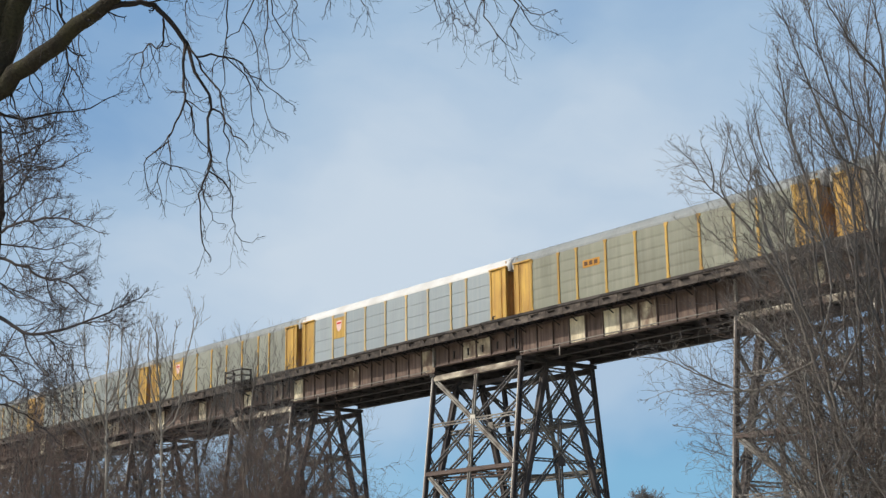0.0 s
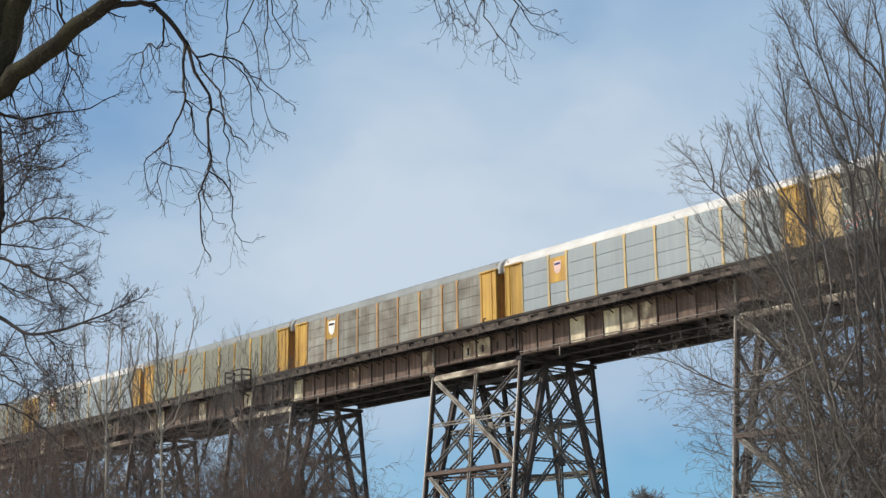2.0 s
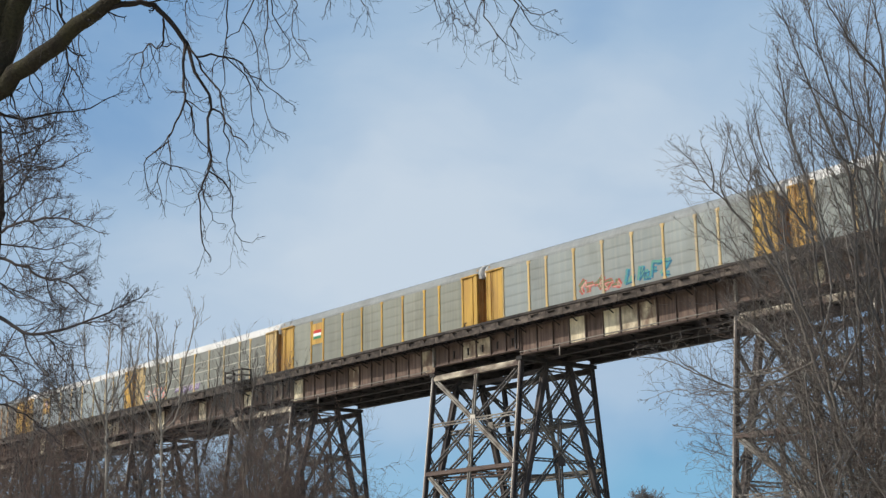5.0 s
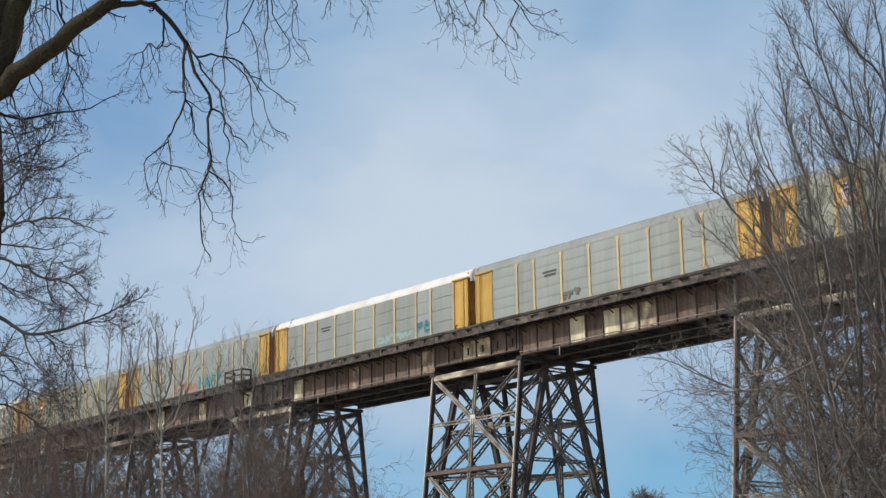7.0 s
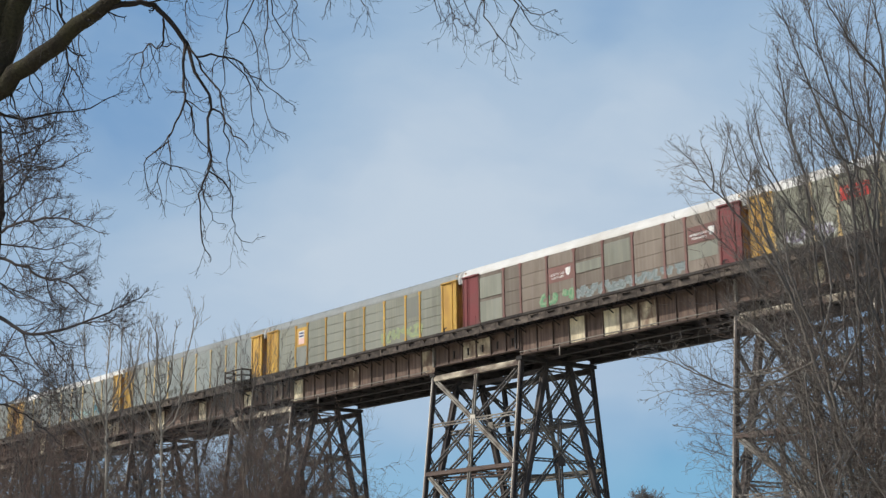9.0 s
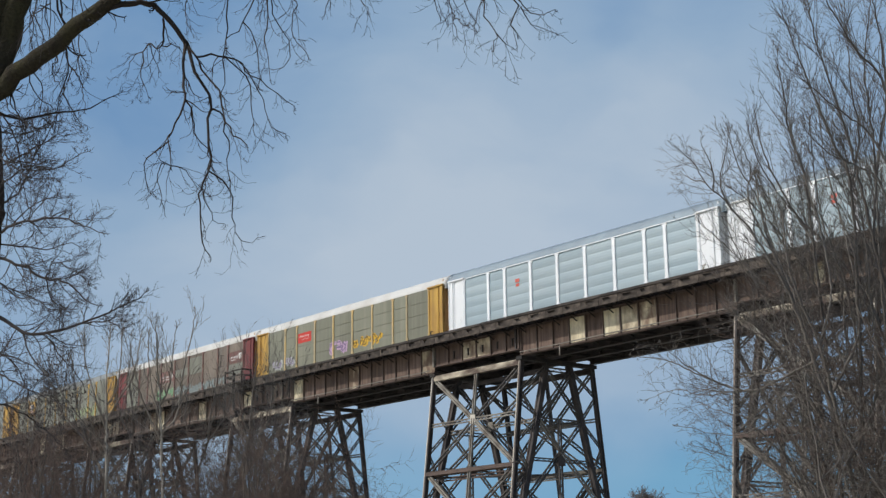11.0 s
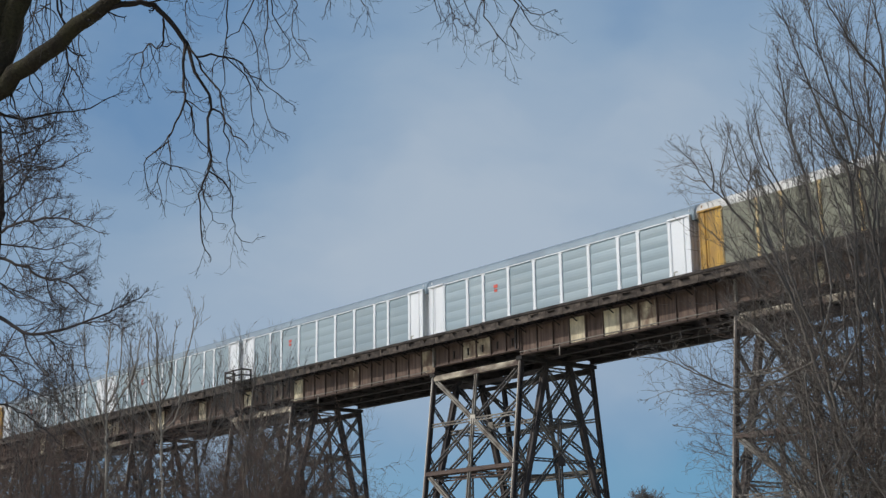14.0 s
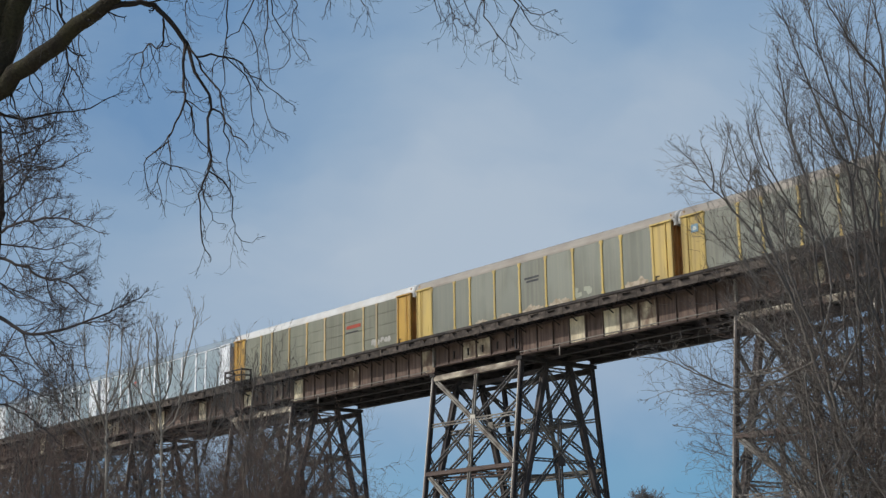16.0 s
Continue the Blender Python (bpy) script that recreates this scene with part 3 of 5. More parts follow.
        if i:
            for j in range(len(prof) - 1):
                bm.faces.new((rows[i - 1][j], rows[i][j], rows[i][j + 1], rows[i - 1][j + 1]))
    bm.faces.new(rows[0][::-1])
    bm.faces.new(rows[-1])
    for x in xs[1:-1]:
        for (ya, za), (yb, zb) in zip(prof[1:-1], prof[2:-1]):
            beam(bm, (x, ya, za), (x, yb, zb), 0.05, 0.014, (1, 0, 0))
    d = bpy.data.meshes.new("roof")
    bm.normal_update()
    bm.to_mesh(d)
    bm.free()
    return d


def hood_mesh():
    """The rounded sheet hood that closes a roof at its end."""
    bm = bmesh.new()
    prof = [(-1.5, -0.32), (-1.55, 0.0), (-1.53, 0.2), (-1.36, 0.57), (-1.05, 0.82), (-0.5, 1.0), (0, 1.04)]
    prof += [(-y, z) for y, z in prof[-2::-1]]
    rings = []
    for x, k in ((0.0, 1.0), (0.12, 0.995), (0.22, 0.95), (0.27, 0.85)):
        rings.append([bm.verts.new((x, y * k, SIDE_HI + z * k)) for y, z in prof])
    for a, b in zip(rings, rings[1:]):
        for j in range(len(prof) - 1):
            f = bm.faces.new((a[j], b[j], b[j + 1], a[j + 1]))
            f.smooth = True
    bm.faces.new(rings[0][::-1])
    bm.faces.new(rings[-1])
    bmesh.ops.recalc_face_normals(bm, faces=bm.faces[:])
    d = bpy.data.meshes.new("end_hood")
    bm.to_mesh(d)
    bm.free()
    return d


def end_mesh():
    """One folding leaf of an end door, ribbed."""
    bm = bmesh.new()
    outline = []
    for y in (0.02, 0.38, 0.74, 1.10):
        outline += [(0.0, y), (0.0, y + 0.10), (0.06, y + 0.13), (0.06, y + 0.27), (0.0, y + 0.30)]
    outline += [(0.0, 1.48), (-0.06, 1.48), (-0.06, 0.02)]
    section(bm, (0, 0, 1.0), (0, 0, SIDE_HI + 0.5), outline)
    bmesh.ops.recalc_face_normals(bm, faces=bm.faces[:])
    d = bpy.data.meshes.new("end_door")
    bm.to_mesh(d)
    bm.free()
    return d


def frame_mesh():
    bm = bmesh.new()
    box(bm, -CAR / 2, CAR / 2, -1.50, 1.50, 0.72, 0.95)
    box(bm, -CAR / 2 + 3, CAR / 2 - 3, -0.4, 0.4, 0.45, 0.72)
    for s in (-1, 1):
        box(bm, s * (CAR / 2) - (0.42 if s < 0 else 0), s * (CAR / 2) + (0.42 if s > 0 else 0), -0.18, 0.18, 0.62, 0.95)
    d = bpy.data.meshes.new("underframe")
    bm.to_mesh(d)
    bm.free()
    return d


def bogie_mesh():
    bm = bmesh.new()
    for s in (-1, 1):
        box(bm, -1.25, 1.25, s * 0.98 - 0.08, s * 0.98 + 0.08, 0.36, 0.62)
        box(bm, -0.35, 0.35, s * 0.98 - 0.1, s * 0.98 + 0.1, 0.24, 0.68)
    box(bm, -0.25, 0.25, -0.95, 0.95, 0.42, 0.70)
    d = bpy.data.meshes.new("bogie")
    bm.to_mesh(d)
    bm.free()
    return d


def wheel_mesh():
    bm = bmesh.new()
    for s in (-1, 1):
        bmesh.ops.create_cone(bm, cap_ends=True, segments=20, radius1=0.42, radius2=0.40, depth=0.13,
                              matrix=Matrix.Translation((0, s * 0.78, 0)) @ Matrix.Rotation(-s * math.pi / 2, 4, "X"))
    bmesh.ops.create_cone(bm, cap_ends=True, segments=10, radius1=0.08, radius2=0.08, depth=1.9, matrix=Matrix.Rotation(math.pi / 2, 4, "X"))
    d = bpy.data.meshes.new("wheelset")
    bm.to_mesh(d)
    bm.free()
    return d


MESH = {}


def shared(key, make, *args):
    if key not in MESH:
        MESH[key] = make(*args)
    return MESH[key]


GREY = paint("galvanised_grey", (0.25, 0.275, 0.26, 1), rough=0.6, metal=0.15, stain=(0.18, 0.185, 0.16, 1), amount=0.55, scale=0.5, stretch=(1, 1, 0.5), per_object=0.10, fine=0.08, streak=(0.33, 0.33, 0.28, 1), streaks=0.5)
GREY_WARM = paint("dirty_galvanised", (0.245, 0.25, 0.205, 1), rough=0.6, metal=0.15, stain=(0.15, 0.145, 0.11, 1), amount=0.6, scale=0.5, stretch=(1, 1, 0.4), per_object=0.12, fine=0.10, streak=(0.31, 0.30, 0.23, 1), streaks=0.55)
SEAM = paint("pale_seam_paint", (0.47, 0.45, 0.37, 1), rough=0.6, stain=(0.3, 0.29, 0.23, 1), amount=0.6, scale=0.8)
GREY_DARK = paint("dark_galvanised", (0.225, 0.23, 0.2, 1), rough=0.6, metal=0.15, stain=(0.135, 0.135, 0.11, 1), amount=0.6, scale=0.5, stretch=(1, 1, 0.4), per_object=0.14, fine=0.10, streak=(0.24, 0.235, 0.19, 1), streaks=0.5)
GREY_OLIVE = paint("olive_grimed_panel", (0.215, 0.215, 0.16, 1), rough=0.6, metal=0.15, stain=(0.15, 0.145, 0.105, 1), amount=0.6, scale=0.5, stretch=(1, 1, 0.5), per_object=0.10, fine=0.09, streak=(0.29, 0.28, 0.215, 1), streaks=0.5)
GREY_RUST = paint("rust_stained_panel", (0.29, 0.285, 0.245, 1), rough=0.6, metal=0.15, stain=(0.12, 0.10, 0.075, 1), amount=0.9, scale=0.75, stretch=(0.7, 1, 0.7), per_object=0.22, fine=0.1, streak=(0.16, 0.12, 0.085, 1), streaks=0.7)
ORANGE = paint("rusting_orange_paint", (0.52, 0.29, 0.11, 1), rough=0.6, stain=(0.30, 0.17, 0.08, 1), amount=0.6, scale=0.8, stretch=(1, 1, 0.3), per_object=0.12, streak=(0.2, 0.12, 0.06, 1), streaks=0.5)
GREY_LIGHT = paint("clean_galvanised", (0.295, 0.33, 0.335, 1), rough=0.55, metal=0.15, stain=(0.24, 0.26, 0.26, 1), amount=0.5, scale=0.5, stretch=(1, 1, 0.4), per_object=0.06, fine=0.06, streak=(0.38, 0.40, 0.38, 1), streaks=0.4)
GREY_BROWN = paint("brown_grimed_panel", (0.20, 0.165, 0.13, 1), rough=0.65, metal=0.1, stain=(0.12, 0.085, 0.065, 1), amount=0.7, scale=0.6, stretch=(1, 1, 0.4), per_object=0.22, fine=0.12, streak=(0.27, 0.23, 0.19, 1), streaks=0.5)
YELLOW = paint("yellow_paint", (0.57, 0.345, 0.068, 1), rough=0.55, stain=(0.38, 0.2, 0.05, 1), amount=0.75, scale=0.9, stretch=(1, 1, 0.35), per_object=0.16, streak=(0.2, 0.11, 0.045, 1), streaks=0.6)
CREAM = paint("faded_yellow_paint", (0.60, 0.41, 0.16, 1), rough=0.6, stain=(0.42, 0.36, 0.24, 1), amount=0.7, scale=0.9, stretch=(1, 1, 0.3), per_object=0.14, streak=(0.33, 0.31, 0.26, 1), streaks=0.6)
WHITE = paint("white_paint", (0.88, 0.89, 0.89, 1), rough=0.4, stain=(0.74, 0.74, 0.73, 1), amount=0.35, scale=0.7, stretch=(1, 1, 0.3))
PALE_YELLOW = paint("pale_yellow_paint", (0.62, 0.45, 0.14, 1), rough=0.6, stain=(0.44, 0.33, 0.15, 1), amount=0.7, scale=0.9, stretch=(1, 1, 0.3), per_object=0.14, streak=(0.3, 0.2, 0.09, 1), streaks=0.55)
DULL_MAROON = paint("faded_maroon_paint", (0.21, 0.105, 0.09, 1), rough=0.65, stain=(0.14, 0.085, 0.065, 1), amount=0.6, scale=0.7, per_object=0.15)
MAROON = paint("maroon_paint", (0.20, 0.045, 0.045, 1), rough=0.6, stain=(0.12, 0.06, 0.05, 1), amount=0.5, scale=0.7)
ROOF_GREY = paint("grey_roof", (0.25, 0.265, 0.255, 1), rough=0.65, metal=0.1, stain=(0.17, 0.17, 0.15, 1), amount=0.6, scale=0.4, streak=(0.33, 0.33, 0.30, 1), streaks=0.4)
ROOF_TAN = paint("tan_roof", (0.36, 0.32, 0.265, 1), rough=0.65, metal=0.05, stain=(0.24, 0.20, 0.16, 1), amount=0.6, scale=0.4)
ROOF_WHITE = paint("white_roof", (0.66, 0.645, 0.60, 1), rough=0.6, stain=(0.46, 0.42, 0.36, 1), amount=0.6, scale=0.4)
ROOF_SILVER = paint("silver_roof", (0.26, 0.315, 0.35, 1), rough=0.5, metal=0.2, stain=(0.17, 0.205, 0.235, 1), amount=0.5, scale=0.4)
END_DARK = paint("rusty_end_door", (0.50, 0.28, 0.10, 1), rough=0.7, stain=(0.16, 0.09, 0.05, 1), amount=0.6, scale=0.8)
HOOD = paint("grimy_end_hood", (0.5, 0.49, 0.46, 1), rough=0.6, stain=(0.27, 0.24, 0.2, 1), amount=0.8, scale=1.4, per_object=0.2)
END_WHITE = paint("pale_end_door", (0.78, 0.79, 0.79, 1), rough=0.6, stain=(0.6, 0.6, 0.6, 1), amount=0.5, scale=0.8)

BLUE_GREY = paint("blue_grey_galvanised", (0.31, 0.38, 0.41, 1), rough=0.5, metal=0.2, stain=(0.40, 0.46, 0.475, 1), amount=0.6, scale=0.35, stretch=(0.3, 1, 2.2), per_object=0.06, fine=0.05)
# panels, posts, corners, roof, rows of sheet, ribbed, words of the label
STYLES = {
    "grey": (GREY, CREAM, YELLOW, ROOF_GREY, 5, "closed", "grey enclosed auto carrier wagon with faded yellow posts and grey roof"),
    "warm": (GREY_WARM, YELLOW, YELLOW, ROOF_GREY, 5, "closed", "dirty grey enclosed auto carrier wagon with yellow posts"),
    "olive": (GREY_OLIVE, YELLOW, YELLOW, ROOF_GREY, 5, "closed", "olive grey enclosed auto carrier wagon with yellow posts and grey roof"),
    "banded": (GREY_WARM, YELLOW, YELLOW, ROOF_GREY, 5, "open", "pale olive auto carrier wagon with yellow posts and banded sides"),
    "sand": (GREY_OLIVE, CREAM, YELLOW, ROOF_WHITE, 4, "open", "sandy olive auto carrier wagon with yellow posts and pale roof"),
    "rusty": (GREY_RUST, ORANGE, YELLOW, ROOF_GREY, 5, "open", "brownish grey grimy auto carrier wagon with orange-brown posts"),
    "light": (GREY_LIGHT, CREAM, YELLOW, ROOF_WHITE, 4, "open", "pale grey enclosed auto carrier wagon with faded posts and white roof"),
    "graffiti": (GREY_DARK, CREAM, CREAM, ROOF_WHITE, 4, "closed", "grey auto carrier wagon with cream posts, white roof and sprayed graffiti"),
    "plain": (GREY, CREAM, YELLOW, ROOF_WHITE, 4, "open", "grey auto carrier wagon with yellow posts and clean white roof"),
    "brown": (GREY_BROWN, DULL_MAROON, MAROON, ROOF_WHITE, 4, "open", "brown grimy auto carrier wagon with maroon ends and white roof"),
    "white": (BLUE_GREY, WHITE, WHITE, ROOF_SILVER, 5, "ribbed", "new silver auto carrier wagon with white posts and doors"),
    "tan": (GREY_WARM, PALE_YELLOW, PALE_YELLOW, ROOF_TAN, 1, "closed", "grey auto carrier wagon with yellow posts, tan roof and peeled patches"),
}
TRAIN = {-6: "grey", -5: "light", -4: "warm", -3: "grey", -2: "warm", -1: "light", 0: "olive", 1: "rusty", 2: "light", 3: "graffiti", 4: "warm", 5: "grey",
         6: "plain", 7: "grey", 8: "banded", 9: "brown", 10: "sand", 11: "white", 12: "white", 13: "white", 14: "white", 15: "sand", 16: "tan", 17: "tan", 18: "grey", 19: "warm"}
WAGONS = {}


def build_wagon(index, style):
    panels, posts, corners, roof, rows, joint, words = STYLES[style]
    w = tagged(new("auto_carrier_wagon"), words, "railway wagon", "wagons of the train")
    place("underframe", shared("frame", frame_mesh), BLACK, w)
    place("roof", shared("roof", roof_mesh), roof, w)
    for s in (-1, 1):
        turn = 0 if s < 0 else math.pi
        for i, x in enumerate(POSTS):
            p = place("side_post", shared("wide_post", wide_post_mesh) if style == "white" else shared("post", post_mesh), posts, w, at=(x, s * 1.53, 0))
            p.rotation_euler[2] = turn
            if i + 1 < len(POSTS):
                width = round(POSTS[i + 1] - x - 0.18, 2)
                p = place("side_panel", shared(("panel", width, rows, joint), panel_mesh, width, rows, joint), panels, w, at=((x + POSTS[i + 1]) / 2, s * 1.53, 0))
                p.rotation_euler[2] = turn
        for k in range(1, rows) if style == "graffiti" else ():
            p = place("seam_strip", shared("seam", seam_mesh), SEAM, w, at=(0, s * 1.53, SIDE_LO + k * (SIDE_HI - SIDE_LO) / rows))
            p.rotation_euler[2] = turn
        if style == "white":
            p = place("top_rail", shared("top_rail", top_rail_mesh), posts, w, at=(0, s * 1.53, 0))
            p.rotation_euler[2] = turn
        for e in (-1, 1):
            p = place("corner_panel", shared(("corner", -e * s), corner_mesh, -e * s), corners, w, at=(e * 12.92, s * 1.53, 0))
            p.rotation_euler[2] = turn
            if e > 0:
                place("door_latch", shared("latch", handle_mesh), BLACK if style != "white" else SEAM, p, at=(0.55 * s, 0, 0))
    for e in (-1, 1):
        for s in (-1, 1):
            p = place("end_door", shared("end", end_mesh), END_WHITE if style == "white" else END_DARK, w, at=(e * (CAR / 2 - 0.12), 0, 0))
            p.scale = (e, s, 1)
        p = place("end_hood", shared("hood", hood_mesh), ROOF_SILVER if style == "white" else HOOD, w, at=(e * (CAR / 2 + 0.13), 0, 0))
        p.scale = (e, 1, 1)
        b = place("bogie", shared("bogie", bogie_mesh), BLACK, w, at=(e * 9.75, 0, 0))
        for a in (-0.86, 0.86):
            place("wheelset", shared("wheel", wheel_mesh), RAIL, b, at=(a, 0, 0.42))
    WAGONS[index] = w
    return w


def flat_paint(name, r, g, b):
    return paint(name, lin(r, g, b), rough=0.6, amount=0.3, scale=2.0)


FACE = -1.578       # just outside the side sheets


def patch(w, name, x0, x1, z0, z1, material, proud=0.0, label=""):
    bm = bmesh.new()
    box(bm, x0, x1, FACE - proud - 0.006, FACE - proud, z0, z1)
    return part(name, bm, material, w, label)


def shield(w, x, z, width, height, material, proud, label=""):
    bm = bmesh.new()
    outline = [(-0.5, 0.5), (-0.25, 0.44), (0, 0.5), (0.25, 0.44), (0.5, 0.5), (0.46, -0.1), (0.3, -0.36), (0, -0.5), (-0.3, -0.36), (-0.46, -0.1)]
    rings = [[bm.verts.new((x + a * width, FACE - proud - d, z + b * height)) for a, b in outline] for d in (0.0, 0.006)]
    n = len(outline)
    for i in range(n):
        bm.faces.new((rings[0][i], rings[0][(i + 1) % n], rings[1][(i + 1) % n], rings[1][i]))
    bm.faces.new(rings[0])
    bm.faces.new(rings[1][::-1])
    bmesh.ops.recalc_face_normals(bm, faces=bm.faces[:])
    return part("emblem", bm, material, w, label)


def plate(w, emblem, top=None, low=2.75, size=0.78):
    """A painted plate in the narrow second bay, with a shield or a flag on it."""
    patch(w, "sign_plate", -9.0, -7.3, low, 4.62, YELLOW, 0.01, "yellow painted sign plate")
    if emblem == "flag":
        for i, (c, name) in enumerate(((flat_paint("sign_green", 60, 130, 90), "green"), (flat_paint("sign_white", 225, 225, 220), "white"), (flat_paint("sign_red", 205, 70, 75), "red"))):
            patch(w, "emblem", -8.75, -7.55, 3.2 + i * 0.27, 3.2 + i * 0.27 + 0.265, c, 0.02)
    else:
        shield(w, -8.15, 3.85, size, 1.3 * size, flat_paint("sign_" + emblem, *EMBLEMS[emblem]), 0.02)
        patch(w, "emblem_band", -8.15 - 0.39 * size, -8.15 + 0.39 * size, 3.85 + 0.22 * size, 3.85 + 0.42 * size, flat_paint("sign_" + top, *EMBLEMS[top]), 0.03)


EMBLEMS = {"white": (235, 235, 230), "red": (200, 60, 50), "pink": (225, 190, 180), "blue": (50, 60, 110), "dark": (60, 50, 45)}


def bars(w, x0, x1, z, material, rows=2, height=0.16):
    """Lettering too worn to read."""
    for r in range(rows):
        inset = 0.2 * r
        patch(w, "lettering_bar", x0 + inset, x1 - inset * 0.4, z - r * height * 1.6, z - r * height * 1.6 + height, material)


def graffiti(w, seed, x0, x1, z0, z1, colours):
    """Sprayed tags: a row of bulging figures of crossing strokes, each with a fill, an outline and a highlight."""
    rng = random.Random(seed)
    tall = z1 - z0
    cells = max(2, int((x1 - x0) / (0.62 * tall + 0.1)))
    wide = (x1 - x0) / cells
    for c in range(cells):
        cx, lean = x0 + (c + 0.5) * wide, rng.uniform(0.05, 0.25)
        nodes = [(i, j) for i in (-1, 0, 1) for j in (0, 1, 2)]
        way = [rng.choice(nodes)]
        while len(way) < 6:
            way.append(rng.choice([q for q in nodes if q != way[-1] and abs(q[0] - way[-1][0]) + abs(q[1] - way[-1][1]) < 3]))
        pts = [(cx + i * wide * 0.45 + lean * tall * (j / 2 - 0.5) + rng.uniform(-0.06, 0.06), z0 + tall * (0.1 + 0.42 * j) + rng.uniform(-0.08, 0.08)) for i, j in way]
        for n, rgb in enumerate(colours):
            bm = bmesh.new()
            thick = (0.34, 0.11, 0.07)[n] * min(1.0, tall + 0.15)
            du, dv = ((0.0, 0.0), (-0.09, 0.06), (0.1, -0.09))[n]
            for k, ((ax, az), (bx, bz)) in enumerate(zip(pts, pts[1:])):
                y = FACE - 0.004 * n - 0.0006 * k - 0.001 * (c % 3)
                beam(bm, (ax + du, y, max(SIDE_LO + 0.08, az + dv)), (bx + du, y, max(SIDE_LO + 0.08, bz + dv)), thick * rng.uniform(0.8, 1.3), 0.004, (1, 0, 0))
            part("sprayed_figure", bm, flat_paint("spray_%d_%d_%d" % rgb, *rgb), w, "sprayed graffiti figure in plain strokes")


def peeled(w, seed, x, width, height):
    """A ragged pale patch along the sill where the paint has come off."""
    rng = random.Random(seed)
    bm = bmesh.new()
    n = 14
    low = [bm.verts.new((x + width * i / n, FACE - 0.004, SIDE_LO + 0.02)) for i in range(n + 1)]
    top = [bm.verts.new((x + width * i / n, FACE - 0.004, SIDE_LO + 0.1 + height * (0.35 + 0.5 * math.sin(math.pi * i / n)) * rng.uniform(0.5, 1.15))) for i in range(n + 1)]
    for i in range(n):
        bm.faces.new((low[i], low[i + 1], top[i + 1], top[i]))
    bmesh.ops.solidify(bm, geom=bm.faces[:], thickness=0.003)
    part("peeled_patch", bm, paint("bare_primer", lin(188, 172, 150), rough=0.7, stain=lin(140, 125, 100), amount=0.9, scale=3.0, fine=0.2), w, "pale peeled paint patch")


def dress_wagon(index, w):
    """Signs, worn lettering and graffiti on the side that faces the valley."""
    dark, white, orange = flat_paint("letter_dark", 75, 75, 75), flat_paint("letter_white", 225, 222, 215), flat_paint("letter_orange", 186, 132, 48)
    if index in (-5, -2):
        plate(w, "pink", "red")
    elif index == -1:
        plate(w, "pink", "red")
    elif index == 5:
        graffiti(w, 21, -4.2, 0.4, 1.3, 2.4, ((175, 80, 70), (110, 120, 85), (200, 150, 135)))
        graffiti(w, 22, 0.8, 4.8, 1.3, 2.4, ((60, 135, 155), (95, 150, 130), (40, 95, 120)))
    elif index == 0:
        patch(w, "sign_plate", -6.6, -4.9, 3.25, 3.8, orange, 0.0, "small orange sign plate")
        for i in range(3):
            patch(w, "lettering_bar", -6.45 + i * 0.5, -6.1 + i * 0.5, 3.38, 3.68, flat_paint("letter_brown", 90, 60, 30), 0.008)
    elif index == 1:
        # White emblem; its bright paint also stands in for the reflective sign's glint.
        plate(w, "white", "dark", 2.9, 1.0)
    elif index == 2:
        plate(w, "pink", "blue")
    elif index == 3:
        bars(w, -6.7, -5.0, 3.9, dark)
        graffiti(w, 3, -13.0, -7.2, 1.2, 2.4, ((215, 205, 200), (222, 130, 110), (110, 170, 170)))
        graffiti(w, 4, -5.2, -0.4, 1.35, 1.95, ((120, 95, 135), (190, 180, 195)))
    elif index == 4:
        plate(w, "flag")
    elif index == 6:
        bars(w, -6.5, -5.0, 3.9, dark)
        graffiti(w, 6, 7.3, 9.4, 1.35, 2.4, ((70, 130, 140), (50, 90, 105)))
        graffiti(w, 7, 2.0, 6.5, 1.35, 1.9, ((140, 165, 160),))
    elif index == 7:
        bars(w, -6.3, -4.8, 3.6, dark)
        graffiti(w, 8, -4.4, -2.4, 1.3, 2.0, ((85, 85, 80), (110, 110, 100)))
    elif index == 8:
        patch(w, "sign_plate", -9.0, -7.3, 2.9, 4.62, YELLOW, 0.01, "yellow painted sign plate")
        patch(w, "emblem", -8.6, -7.7, 3.1, 3.62, flat_paint("sign_pink", *EMBLEMS["pink"]), 0.02)
        patch(w, "emblem", -8.6, -7.7, 3.63, 4.3, white, 0.02)
        for z in (3.75, 4.02):
            patch(w, "lettering_bar", -8.5, -7.8, z, z + 0.16, flat_paint("sign_blue", *EMBLEMS["blue"]), 0.03)
        graffiti(w, 9, 4.0, 9.8, 1.35, 2.2, ((158, 166, 122), (145, 158, 125)))
        patch(w, "repair_sheet", 7.32, 8.98, 2.9, 4.6, GREY_DARK, 0.0, "plain grey repair sheet")
        patch(w, "repair_sheet", -8.98, -7.32, 1.1, 2.75, GREY_DARK, 0.0, "plain grey repair sheet")
    elif index == 9:
        for x, z0 in ((-4.15, 2.75), (9.3, 2.95)):
            patch(w, "sign_plate", x, x + 2.6, z0, z0 + 1.15, DULL_MAROON, 0.0, "dull red painted sign plate")
            bars(w, x + 0.15, x + 1.7, z0 + 0.5, white, 2, 0.16)
            shield(w, x + 2.05, z0 + 0.6, 0.5, 0.62, white, 0.008, "white painted emblem")
        for x, z0, z1 in ((-11.85, 2.98, 4.6), (-11.85, 1.1, 2.7), (9.3, 1.85, 2.85), (-1.25, 3.0, 3.75), (1.6, 2.95, 4.6)):
            patch(w, "repair_sheet", x, x + 2.5, z0, z1, GREY_WARM, 0.0, "pale grey repair sheet")
